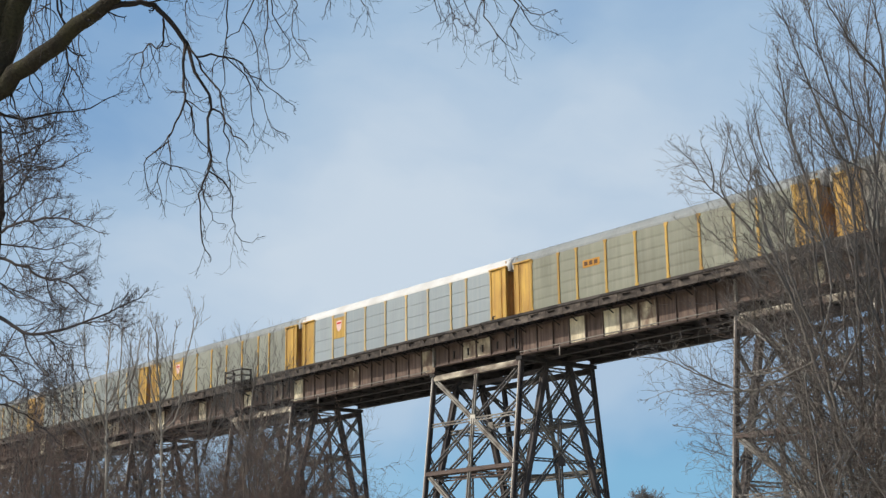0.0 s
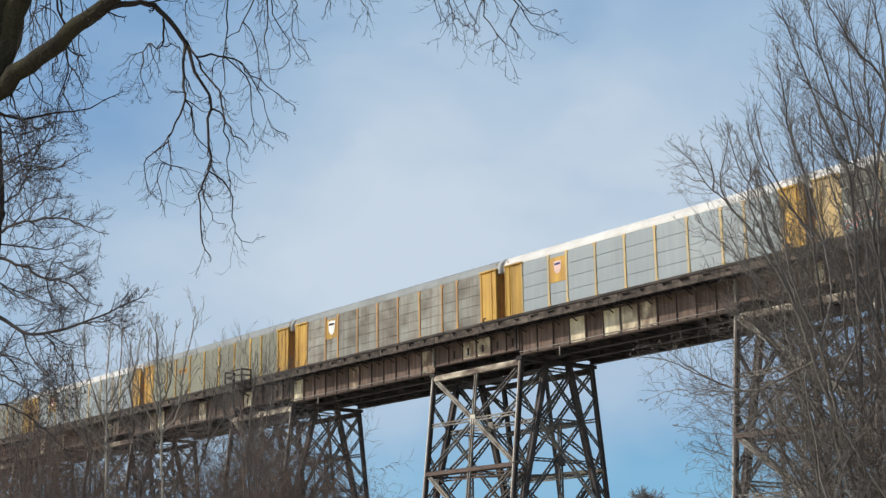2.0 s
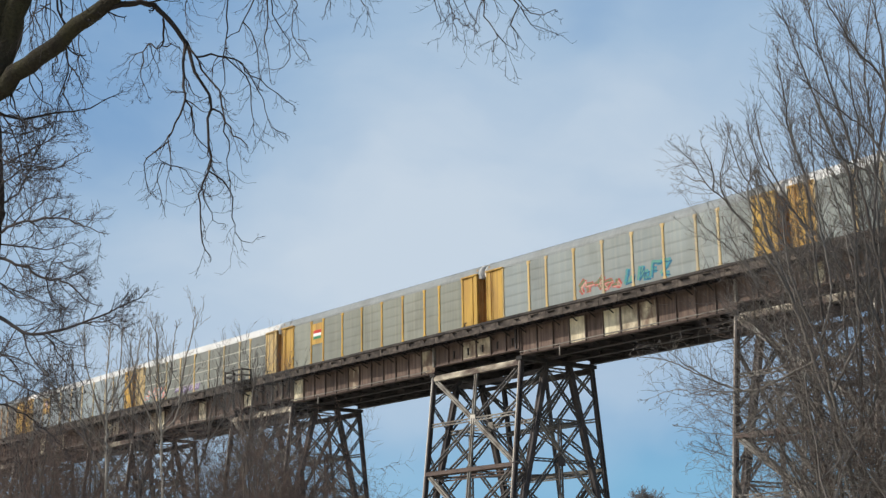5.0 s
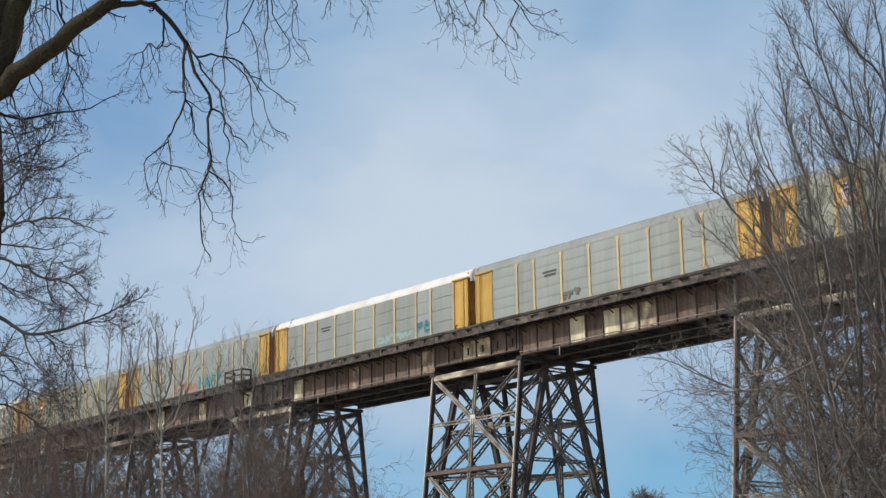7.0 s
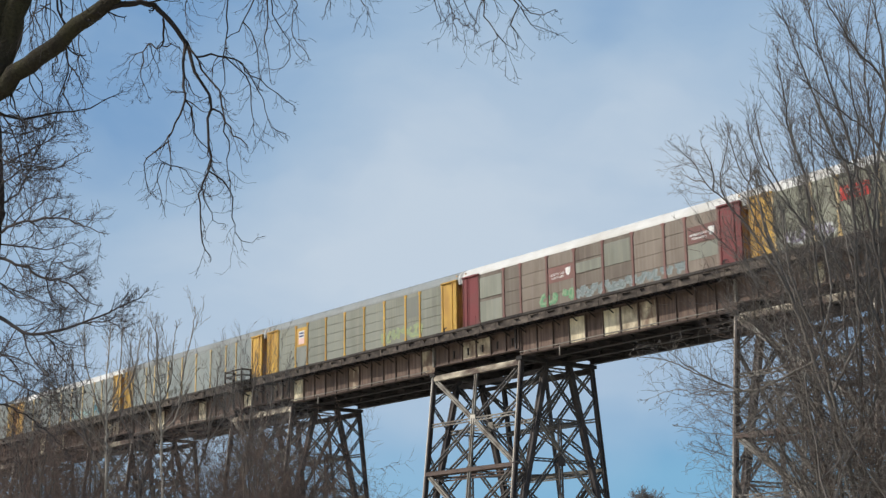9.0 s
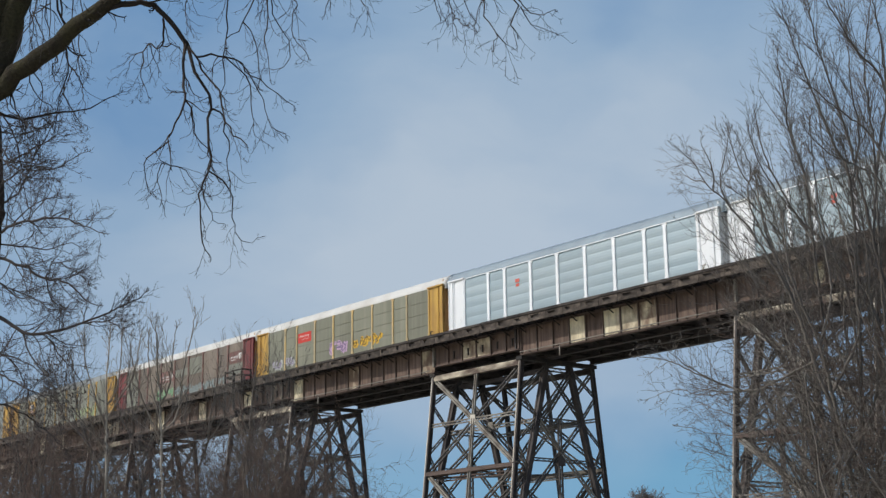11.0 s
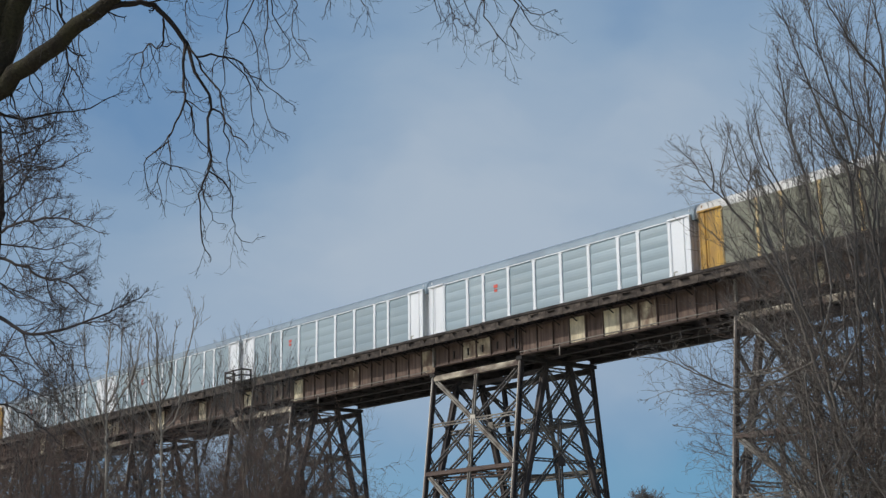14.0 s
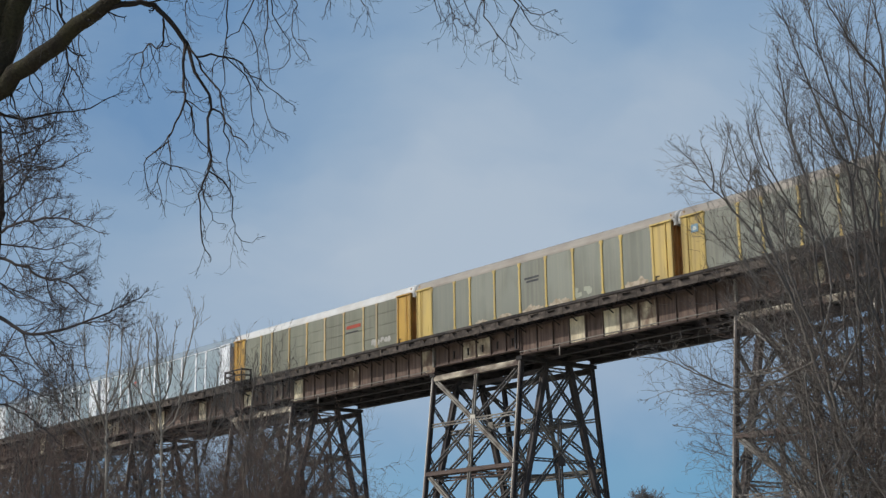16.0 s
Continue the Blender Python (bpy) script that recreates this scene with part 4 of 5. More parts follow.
        graffiti(w, 10, -5.0, -1.6, 1.2, 2.0, ((105, 150, 110), (140, 165, 130)))
        graffiti(w, 16, -1.4, 9.0, 1.15, 1.85, ((140, 148, 145), (120, 130, 128)))
    elif index == 10:
        patch(w, "sign_plate", -7.0, -4.9, 3.2, 4.1, flat_paint("sign_red", 205, 70, 75), 0.0, "red painted sign")
        bars(w, -6.8, -5.2, 3.75, white, 3, 0.1)
        graffiti(w, 11, -11.5, -7.5, 1.35, 2.1, ((190, 190, 185), (150, 140, 160)))
        graffiti(w, 12, -2.0, 1.0, 1.35, 2.4, ((190, 160, 185), (130, 110, 140)))
        graffiti(w, 13, 1.6, 5.6, 1.5, 2.3, ((215, 170, 50), (120, 95, 40)))
    elif index in (11, 12, 13, 14):
        red = flat_paint("sign_orange_red", 215, 105, 90)
        patch(w, "sign", -6.0, -5.55, 3.52, 3.78, red)
        patch(w, "sign", -5.95, -5.6, 3.2, 3.42, red)
    elif index == 15:
        bars(w, 4.7, 6.8, 3.3, flat_paint("letter_red", 170, 75, 55), 1, 0.3)
        bars(w, 4.6, 6.4, 2.95, dark, 1, 0.1)
        graffiti(w, 14, 8.2, 11.0, 1.3, 1.8, ((180, 175, 165),))
    elif index == 16:
        bars(w, -0.9, 0.7, 3.5, dark)
        for i, (x, wd, h) in enumerate(((-6.6, 1.4, 0.35), (-4.0, 1.6, 0.4), (-1.2, 2.3, 0.6), (1.7, 2.2, 0.6), (9.3, 2.2, 0.75))):
            peeled(w, 40 + i, x, wd, h)
        graffiti(w, 15, 4.5, 6.0, 1.3, 2.0, ((170, 170, 150),))
    elif index == 17:
        patch(w, "sign", -13.0, -12.4, 3.7, 4.25, flat_paint("sign_sky", 120, 150, 165), 0.06)
        patch(w, "sign", -12.85, -12.55, 3.85, 4.1, flat_paint("sign_pale", 200, 205, 195), 0.07)


WORDS = {1: "brownish grey auto carrier wagon with orange posts and white shield sign", 3: "grey auto carrier wagon with white roof and red graffiti",
         4: "olive grey auto carrier wagon with yellow posts and striped flag sign", 6: "grey auto carrier wagon with white roof and teal graffiti",
         8: "pale olive auto carrier wagon with yellow posts and green graffiti", 10: "sandy olive auto carrier wagon with white roof and red sign",
         5: "grey auto carrier wagon with faded posts, red and green graffiti",
         0: "olive grey auto carrier wagon with yellow posts and small orange sign", 15: "sandy olive auto carrier wagon with white roof and red lettering",
         17: "grey auto carrier wagon with yellow ends and small blue sign"}


def build_train():
    for index, style in TRAIN.items():
        dress_wagon(index, build_wagon(index, style))
        tagged(WAGONS[index], WORDS.get(index, ""))


def build_refuge():
    """A small railed platform hung outside the deck edge."""
    r = tagged(new("refuge_platform"), "small dark railed refuge platform beside the track", "platform")
    x0, x1, y0, y1, z = -38.0, -35.2, -2.5, -1.52, ZG + 2.45
    bm = bmesh.new()
    box(bm, x0, x1, y0, y1, z - 0.1, z)
    part("floor_plate", bm, TIMBER, r)
    for x in (x0 + 0.2, x1 - 0.2):
        bm = bmesh.new()
        beam(bm, (x, -0.02, ZG + 1.5), (x, y0 + 0.1, z - 0.12), 0.1, 0.1, (1, 0, 0))
        part("bracket", bm, SHADED_RUST, r)
    for x, y in ((x0, y0), ((x0 + x1) / 2, y0), (x1, y0), (x0, y1), (x1, y1)):
        bm = bmesh.new()
        box(bm, x - 0.06, x + 0.06, y - 0.06, y + 0.06, z, z + 1.1)
        part("post", bm, TIMBER, r)
    for h in (0.5, 1.0):
        for a, b in (((x0, y0), (x1, y0)), ((x0, y0), (x0, y1)), ((x1, y0), (x1, y1))):
            bm = bmesh.new()
            beam(bm, (*a, z + h), (*b, z + h), 0.14, 0.05, (0, 0, 1))
            part("rail", bm, TIMBER, r)


def build_conduit():
    """A cable conduit along the foot of the near girder, on short stand-offs."""
    c = tagged(new("cable_conduit"), "thin pale cable conduit along the girder foot", "conduit")
    span = PERIOD - TOWER
    for k in range(-4, 3):
        x0 = X_TOWER + k * PERIOD + TOWER
        bm = bmesh.new()
        beam(bm, (x0 + 0.2, -0.34, ZG + 0.20), (x0 + span - 0.2, -0.34, ZG + 0.20), 0.07, 0.07, (0, 1, 0))
        part("pipe", bm, LEG_STEEL, c)
        for i in range(7):
            x = x0 + 1.0 + i * (span - 2) / 6
            bm = bmesh.new()
            box(bm, x - 0.03, x + 0.03, -0.33, -0.012, ZG + 0.13, ZG + 0.17)
            part("stand_off", bm, SHADED_RUST, c)
        x = x0 + 4.2
        bm = bmesh.new()
        box(bm, x - 0.04, x + 0.04, -0.30, -0.24, ZG - 0.62, ZG + 0.1)
        part("drain_spout", bm, STEEL_PALE, c)


# ---- bare trees ----
def tubes(name, limbs, material, parent=None, label="", least=3):
    """Tapered tubes along polylines [(point, radius), ...], as one mesh."""
    verts, faces = [], []
    for line in limbs:
        r0 = line[0][1]
        n = 8 if r0 > 0.08 else 5 if r0 > 0.025 else least
        start = len(verts)
        prev = None
        for i, (p, r) in enumerate(line):
            d = (line[min(i + 1, len(line) - 1)][0] - line[max(i - 1, 0)][0]).normalized()
            if prev is None:
                prev = d.orthogonal().normalized()
            prev = (prev - d * prev.dot(d)).normalized()
            side = d.cross(prev)
            for k in range(n):
                a = 2 * math.pi * k / n
                verts.append(p + (prev * math.cos(a) + side * math.sin(a)) * r)
            if i:
                b, c = start + (i - 1) * n, start + i * n
                for k in range(n):
                    j = (k + 1) % n
                    faces.append((b + k, b + j, c + j, c + k))
    data = bpy.data.meshes.new(name)
    data.from_pydata(verts, [], faces)
    data.polygons.foreach_set("use_smooth", [True] * len(faces))
    return place(name, data, material, parent, label)


def grow(rng, out, p, d, length, r, level, spec):
    """Adds a limb and its side limbs to out[level]."""
    n = spec["steps"][level]
    line = [(p.copy(), r)]
    d = d.normalized()
    seg = length / n
    wob, pull = spec["wobble"][level], spec["pull"][level]
    tip = spec.get("tip", 0.35)
    kids = []
    for i in range(n):
        lift = pull * (1 - 2.3 * i / n) if "curl" in spec else pull
        d = (d + Vector((rng.gauss(0, wob), rng.gauss(0, wob), rng.gauss(0, wob))) + Vector((0, 0, lift))).normalized()
        p = p + d * seg
        rr = r * (1 - (1 - tip) * (i + 1) / n)
        line.append((p.copy(), rr))
        kids.append((p.copy(), d.copy(), rr, (i + 1) / n))
    out.setdefault(level, []).append(line)
    if level + 1 < len(spec["steps"]):
        count = spec["count"][level]
        lo = spec["from"][level]
        for c in range(count):
            f = lo + (1 - lo) * (c + rng.random()) / count
            q, dd, rr, _ = kids[min(n - 1, int(f * n))]
            ang = radians(rng.uniform(*spec["angle"][level]))
            axis = dd.orthogonal().normalized()
            axis.rotate(Matrix.Rotation(rng.uniform(0, 2 * math.pi), 3, dd))
            nd = dd.copy()
            nd.rotate(Matrix.Rotation(ang, 3, axis))
            ll = length * rng.uniform(*spec["ratio"][level]) * (1.15 - 0.5 * f)
            grow(rng, out, q, nd, ll, max(spec["thin"], min(rr * 0.75, rr * rng.uniform(0.45, 0.7))), level + 1, spec)


# side growth of hanging, spreading and upright limbs
DROOP = dict(steps=(11, 8, 5), wobble=(0.13, 0.14, 0.15), pull=(-0.30, -0.24, 0.02), count=(3, 1), angle=((25, 65), (30, 70)), ratio=((0.4, 0.7), (0.35, 0.6)), thin=0.0021, tip=0.45, curl=True)
DROOP["from"] = (0.1, 0.1)
SPRAY = dict(steps=(8, 6, 4), wobble=(0.07, 0.09, 0.11), pull=(0.03, 0.03, 0.03), count=(4, 3), angle=((22, 55), (25, 60)), ratio=((0.3, 0.6), (0.35, 0.6)), thin=0.0045, tip=0.4)
SPRAY["from"] = (0.12, 0.1)
RISE = dict(steps=(9, 7, 5), wobble=(0.06, 0.09, 0.12), pull=(0.07, 0.05, 0.04), count=(5, 3), angle=((18, 42), (20, 46)),
            ratio=((0.3, 0.6), (0.35, 0.65)), thin=0.0048, tip=0.35)
RISE["from"] = (0.12, 0.1)
SHOOT = dict(RISE, thin=0.0072, count=(4, 2))
FINE_SPRAY = dict(SPRAY, thin=0.0033, count=(6, 3), wobble=(0.13, 0.15, 0.17), pull=(0.045, 0.05, 0.04))
FAN = dict(steps=(12, 8, 6, 4), wobble=(0.05, 0.08, 0.11, 0.15), pull=(0.035, 0.10, 0.09, 0.07), count=(12, 8, 5), angle=((16, 38), (16, 40), (16, 42)),
           ratio=((0.25, 0.5), (0.3, 0.55), (0.35, 0.6)), thin=0.006, tip=0.22)
FAN["from"] = (0.36, 0.1, 0.1)
BRUSH = dict(steps=(9, 7, 5, 4), wobble=(0.09, 0.14, 0.18, 0.2), pull=(0.02, 0.05, 0.04, 0.02), count=(10, 7, 4), angle=((25, 65), (25, 60), (30, 70)),
             ratio=((0.3, 0.55), (0.35, 0.6), (0.35, 0.6)), thin=0.0065, tip=0.25)
BRUSH["from"] = (0.12, 0.1, 0.1)
CROWN = dict(steps=(8, 7, 5, 4), wobble=(0.05, 0.14, 0.18, 0.2), pull=(0.0, 0.02, 0.03, 0.02), count=(30, 10, 7), angle=((8, 85), (25, 55), (30, 60)),
             ratio=((0.24, 0.34), (0.35, 0.6), (0.35, 0.6)), thin=0.04, tip=0.3)
CROWN["from"] = (0.87, 0.15, 0.1)


def make_tree(seed, height, radius, spec, wood, twig, label, stems=1, lean=0.12, group="", toward=None, reach=(0.0, 0.3), spread=0.35):
    """A bare tree of one or more stems; toward and reach give the side to which the stems fan out."""
    rng = random.Random(seed)
    t = tagged(new("bare_tree"), label, "tree", group)
    out = {}
    for s in range(stems):
        a = rng.uniform(0, 2 * math.pi)
        off = Vector((math.cos(a), math.sin(a), 0)) * (0.0 if stems == 1 else rng.uniform(0.05, spread))
        d = Vector((math.cos(a) * lean * rng.uniform(0.5, 2), math.sin(a) * lean * rng.uniform(0.5, 2), 1))
        if toward:
            d += Vector(toward) * rng.uniform(*reach)
        k = rng.uniform(0.7, 1.0) if s else 1.0
        grow(rng, out, off + Vector((0, 0, -0.3)), d, height * k, radius * k, 0, spec)
    for line in out[0]:
        tubes("trunk", [line], wood, t)
    rest = [l for k, v in out.items() if k > 0 for l in v]
    tagged(tubes("crown", rest, twig, t), kind="stuff")
    return t


def spot(u, dist):
    """A place on the ground at a bearing (degrees from the view's middle) and a distance from the viewer."""
    a = YAW + radians(u)
    return EYE[0] + math.sin(a) * dist, EYE[1] + math.cos(a) * dist


RIGHT = Vector((math.cos(YAW), -math.sin(YAW), 0))
AHEAD = Vector((math.sin(YAW) * math.cos(TILT), math.cos(YAW) * math.cos(TILT), math.sin(TILT)))
ABOVE = RIGHT.cross(AHEAD)
TILTED = radians(ROLL)
RIGHT, ABOVE = RIGHT * math.cos(TILTED) + ABOVE * math.sin(TILTED), ABOVE * math.cos(TILTED) - RIGHT * math.sin(TILTED)


def aloft(a, b, dist):
    """A place a metres to the side and b metres up in the slanting plane dist metres ahead."""
    return Vector(EYE) + AHEAD * dist + (RIGHT * a + ABOVE * b)


def smooth(points, rng, jitter):
    """A winding line through control points."""
    line = []
    p = [points[0] * 2 - points[1]] + points + [points[-1] * 2 - points[-2]]
    for i in range(1, len(p) - 2):
        n = max(2, int((p[i + 1] - p[i]).length / 0.12))
        n = min(n, 9)
        for k in range(n):
            f = k / n
            q = 0.5 * (2 * p[i] + (p[i + 1] - p[i - 1]) * f + (2 * p[i - 1] - 5 * p[i] + 4 * p[i + 1] - p[i + 2]) * f * f
                       + (3 * p[i] - p[i - 1] - 3 * p[i + 1] + p[i + 2]) * f ** 3)
            line.append(q + Vector((rng.gauss(0, jitter), rng.gauss(0, jitter), rng.gauss(0, jitter))) * (1 if 0 < k else 0))
    line.append(points[-1])
    return line


def bough_maker(tree, dist, depth, spec, wood, twig, rng, per_metre, length, jitter, fork=(25, 70)):
    """Returns a function that adds a bough to a tree; its side twigs are kept in a list to be joined."""
    sprays, made = [], []

    def add(kind, r0, r1, points):
        # a bough starts at the depth of the wood it springs from and swings towards or away from the viewer
        near = min(made, key=lambda q: (q[0] - points[0][0]) ** 2 + (q[1] - points[0][1]) ** 2) if made else (0, 0, 0.0)
        shift = 0.0 if kind == "trunk" else rng.uniform(-depth, depth)
        n = len(points) - 1
        deep = [near[2] + shift * i / n for i in range(n + 1)]
        pts = [aloft(a * (1 + z / dist), b * (1 + z / dist), dist + z) for (a, b), z in zip(points, deep)]
        for i in range(n):
            for f in (0.0, 0.25, 0.5, 0.75, 1.0):
                made.append(tuple(u + (v - u) * f for u, v in zip((*points[i], deep[i]), (*points[i + 1], deep[i + 1]))))
        line = smooth(pts, rng, jitter if r0 < 0.06 else 0.012)
        n = len(line) - 1
        tubes(kind, [[(p, r0 + (r1 - r0) * i / n) for i, p in enumerate(line)]], wood if r0 > 0.05 else twig, tree)
        if kind == "trunk" and r0 > 0.06:
            return
        for c in range(2):
            out = {}
            d = (line[n] - line[n - 1]).normalized() + Vector((rng.gauss(0, 0.25), rng.gauss(0, 0.25), rng.gauss(0, 0.25)))
            grow(rng, out, line[n], d, rng.uniform(*length) * 0.22, max(r1 * 0.85, spec["thin"]), 0, spec)
            sprays.extend(l for v in out.values() for l in v)
        total = sum((line[i + 1] - line[i]).length for i in range(n))
        for c in range(max(2, int(total * per_metre))):
            f = rng.uniform(0.35 if kind == "trunk" else 0.08, 1.0)
            i = min(n - 1, int(f * n))
            d = (line[i + 1] - line[i]).normalized()
            axis = d.orthogonal().normalized()
            axis.rotate(Matrix.Rotation(rng.uniform(0, 2 * math.pi), 3, d))
            d.rotate(Matrix.Rotation(radians(rng.uniform(*fork)), 3, axis))
            out = {}
            r = max(spec["thin"], min(0.55 * (r0 + (r1 - r0) * f), 0.012))
            grow(rng, out, line[i], d, rng.uniform(*length) * (1.2 - 0.5 * f), r, 0, spec)
            sprays.extend(l for v in out.values() for l in v)

    def finish():
        tagged(tubes("twig_spray", sprays, twig, tree), kind="stuff")

    return add, finish


def build_near_tree():
    t = tagged(new("overhanging_tree"), "large dark-barked bare tree with drooping twiggy boughs", "tree")
    b, finish = bough_maker(t, 14.0, 1.3, DROOP, BARK, TWIG_DARK, random.Random(5), 4.6, (0.16, 0.46), 0.012)
    b("trunk", 0.190, 0.1062, [(-4.89, -5.36), (-4.77, -0.89), (-4.61, 1.01), (-4.39, 1.85), (-4.27, 2.19), (-4.16, 2.58), (-3.99, 3.25)])
    b("trunk", 0.134, 0.0895, [(-4.63, 1.01), (-4.52, 1.79), (-4.42, 2.30), (-4.36, 2.69), (-4.38, 3.36)])
    b("bough", 0.100, 0.0620, [(-4.61, 1.41), (-4.44, 1.54), (-4.09, 1.82), (-3.73, 2.12), (-3.52, 2.28), (-3.32, 2.43), (-3.10, 2.66), (-2.92, 2.97)])
    b("bough", 0.033, 0.0230, [(-3.29, 2.39), (-3.18, 2.42), (-3.04, 2.43), (-2.92, 2.42), (-2.82, 2.37), (-2.69, 2.24), (-2.59, 2.10), (-2.54, 2.04)])
    b("bough", 0.018, 0.0050, [(-2.54, 2.04), (-2.57, 1.85), (-2.57, 1.60), (-2.55, 1.48), (-2.60, 1.33), (-2.68, 1.16), (-2.71, 1.02), (-2.69, 0.82)])
    b("bough", 0.008, 0.0030, [(-2.71, 1.07), (-2.85, 0.96), (-2.96, 0.84), (-2.94, 0.68), (-2.85, 0.53)])
    b("bough", 0.007, 0.0030, [(-2.69, 0.82), (-2.79, 0.84), (-2.83, 0.68), (-2.78, 0.51)])
    b("bough", 0.007, 0.0030, [(-2.69, 0.82), (-2.61, 0.81), (-2.51, 0.72), (-2.44, 0.62)])
    b("bough", 0.011, 0.0050, [(-2.55, 1.48), (-2.49, 1.40), (-2.46, 1.24), (-2.40, 1.06), (-2.30, 0.91)])
    b("bough", 0.022, 0.0060, [(-2.54, 2.04), (-2.50, 1.93), (-2.45, 1.74), (-2.42, 1.70), (-2.31, 1.53), (-2.29, 1.39), (-2.32, 1.16), (-2.29, 0.92), (-2.32, 0.77), (-2.38, 0.64), (-2.42, 0.54), (-2.40, 0.34), (-2.38, 0.07), (-2.31, -0.06)])
    b("bough", 0.010, 0.0030, [(-2.32, 0.77), (-2.18, 0.68), (-2.08, 0.51), (-2.09, 0.31), (-2.06, 0.17), (-1.95, 0.07), (-1.85, 0.10)])
    b("bough", 0.008, 0.0030, [(-2.40, 0.62), (-2.34, 0.45), (-2.28, 0.29), (-2.17, 0.25)])
    b("bough", 0.011, 0.0040, [(-2.29, 1.39), (-2.19, 1.34), (-2.17, 1.16), (-2.11, 0.98), (-2.13, 0.78), (-2.10, 0.55)])
    b("bough", 0.014, 0.0060, [(-2.52, 2.02), (-2.45, 1.92), (-2.39, 1.78), (-2.21, 1.57), (-2.19, 1.43), (-2.16, 1.26), (-2.08, 1.12), (-1.95, 1.04)])
    b("bough", 0.012, 0.0050, [(-2.44, 1.90), (-2.30, 1.93), (-2.16, 1.90), (-2.01, 1.85), (-1.96, 1.76), (-1.81, 1.68), (-1.64, 1.54), (-1.48, 1.42)])
    b("bough", 0.009, 0.0030, [(-2.16, 1.90), (-2.01, 1.77), (-1.91, 1.63), (-1.90, 1.43), (-1.87, 1.26), (-1.86, 1.12), (-1.74, 1.04)])
    b("bough", 0.008, 0.0030, [(-1.99, 1.84), (-1.92, 1.74), (-1.81, 1.54), (-1.76, 1.38), (-1.70, 1.21), (-1.56, 1.14)])
    b("bough", 0.010, 0.0050, [(-2.13, 2.63), (-2.13, 2.47), (-2.13, 2.19), (-2.16, 1.99), (-2.16, 1.74), (-2.20, 1.54)])
    b("bough", 0.009, 0.0040, [(-1.81, 2.63), (-1.87, 2.47), (-1.98, 2.25), (-2.10, 2.12), (-2.14, 2.02)])
    b("bough", 0.008, 0.0030, [(-1.98, 2.25), (-1.90, 2.16), (-1.84, 1.99), (-1.82, 1.77), (-1.82, 1.63)])
    b("bough", 0.010, 0.0030, [(-1.76, 2.63), (-1.74, 2.47), (-1.73, 2.30), (-1.77, 2.10), (-1.73, 1.91), (-1.71, 1.68)])
    b("bough", 0.008, 0.0030, [(-1.72, 2.63), (-1.70, 2.47), (-1.69, 2.33), (-1.59, 2.16), (-1.52, 1.99), (-1.54, 1.85), (-1.64, 1.78), (-1.73, 1.79)])
    b("bough", 0.008, 0.0030, [(-1.50, 2.63), (-1.48, 2.47), (-1.44, 2.41), (-1.49, 2.27), (-1.48, 2.10), (-1.39, 1.99), (-1.34, 1.92)])
    b("bough", 0.013, 0.0070, [(-2.77, 2.28), (-2.77, 2.13), (-2.78, 2.02), (-2.83, 1.98), (-2.88, 2.03)])
    b("bough", 0.008, 0.0030, [(-2.88, 2.03), (-2.97, 1.95), (-3.07, 1.88), (-3.13, 1.75)])
    b("bough", 0.008, 0.0030, [(-2.97, 1.95), (-2.99, 1.77), (-2.96, 1.63), (-2.92, 1.52)])
    b("bough", 0.007, 0.0030, [(-2.89, 2.01), (-2.86, 1.88), (-2.81, 1.77)])
    b("bough", 0.008, 0.0030, [(-2.78, 2.01), (-2.69, 2.03), (-2.61, 2.00), (-2.57, 1.93)])
    b("bough", 0.015, 0.0050, [(-3.85, 2.58), (-3.82, 2.47), (-3.75, 2.23), (-3.73, 2.02), (-3.71, 1.84), (-3.75, 1.63), (-3.81, 1.42), (-3.84, 1.18)])
    b("bough", 0.009, 0.0030, [(-3.70, 1.82), (-3.60, 1.70), (-3.56, 1.53), (-3.54, 1.40)])
    b("bough", 0.009, 0.0030, [(-3.75, 1.63), (-3.70, 1.43), (-3.60, 1.26), (-3.52, 1.22)])
    b("bough", 0.012, 0.0040, [(-3.80, 2.58), (-3.77, 2.38), (-3.72, 2.21), (-3.67, 2.05), (-3.61, 1.91), (-3.59, 1.75)])
    b("bough", 0.009, 0.0040, [(-3.88, 2.43), (-3.96, 2.38), (-4.04, 2.33), (-4.09, 2.24), (-4.05, 2.13), (-4.01, 2.02)])
    b("bough", 0.009, 0.0030, [(-4.06, 2.58), (-4.09, 2.35), (-4.05, 2.21), (-4.08, 2.05), (-4.04, 1.93)])
    b("bough", 0.008, 0.0030, [(-3.90, 2.58), (-3.94, 2.30), (-3.89, 2.13), (-3.91, 2.01)])
    b("bough", 0.009, 0.0040, [(-3.99, 2.41), (-3.85, 2.35), (-3.77, 2.21)])
    b("bough", 0.008, 0.0030, [(-3.66, 2.58), (-3.67, 2.30), (-3.71, 2.19)])
    b("bough", 0.007, 0.0030, [(-3.61, 2.58), (-3.57, 2.37), (-3.54, 2.30)])
    b("bough", 0.008, 0.0030, [(-4.27, 1.57), (-4.26, 1.40), (-4.19, 1.32), (-4.22, 1.21)])
    b("bough", 0.008, 0.0030, [(-4.09, 1.74), (-4.05, 1.57), (-3.96, 1.46), (-3.85, 1.38), (-3.77, 1.26)])
    b("bough", 0.007, 0.0030, [(-3.60, 2.12), (-3.59, 1.93), (-3.60, 1.82), (-3.52, 1.75)])
    b("bough", 0.007, 0.0030, [(-4.33, 1.49), (-4.28, 1.35), (-4.13, 1.26), (-4.05, 1.15)])
    b("bough", 0.017, 0.0045, [(-4.47, 1.38), (-4.16, 1.28), (-3.82, 1.35), (-3.49, 1.39), (-3.18, 1.55)])
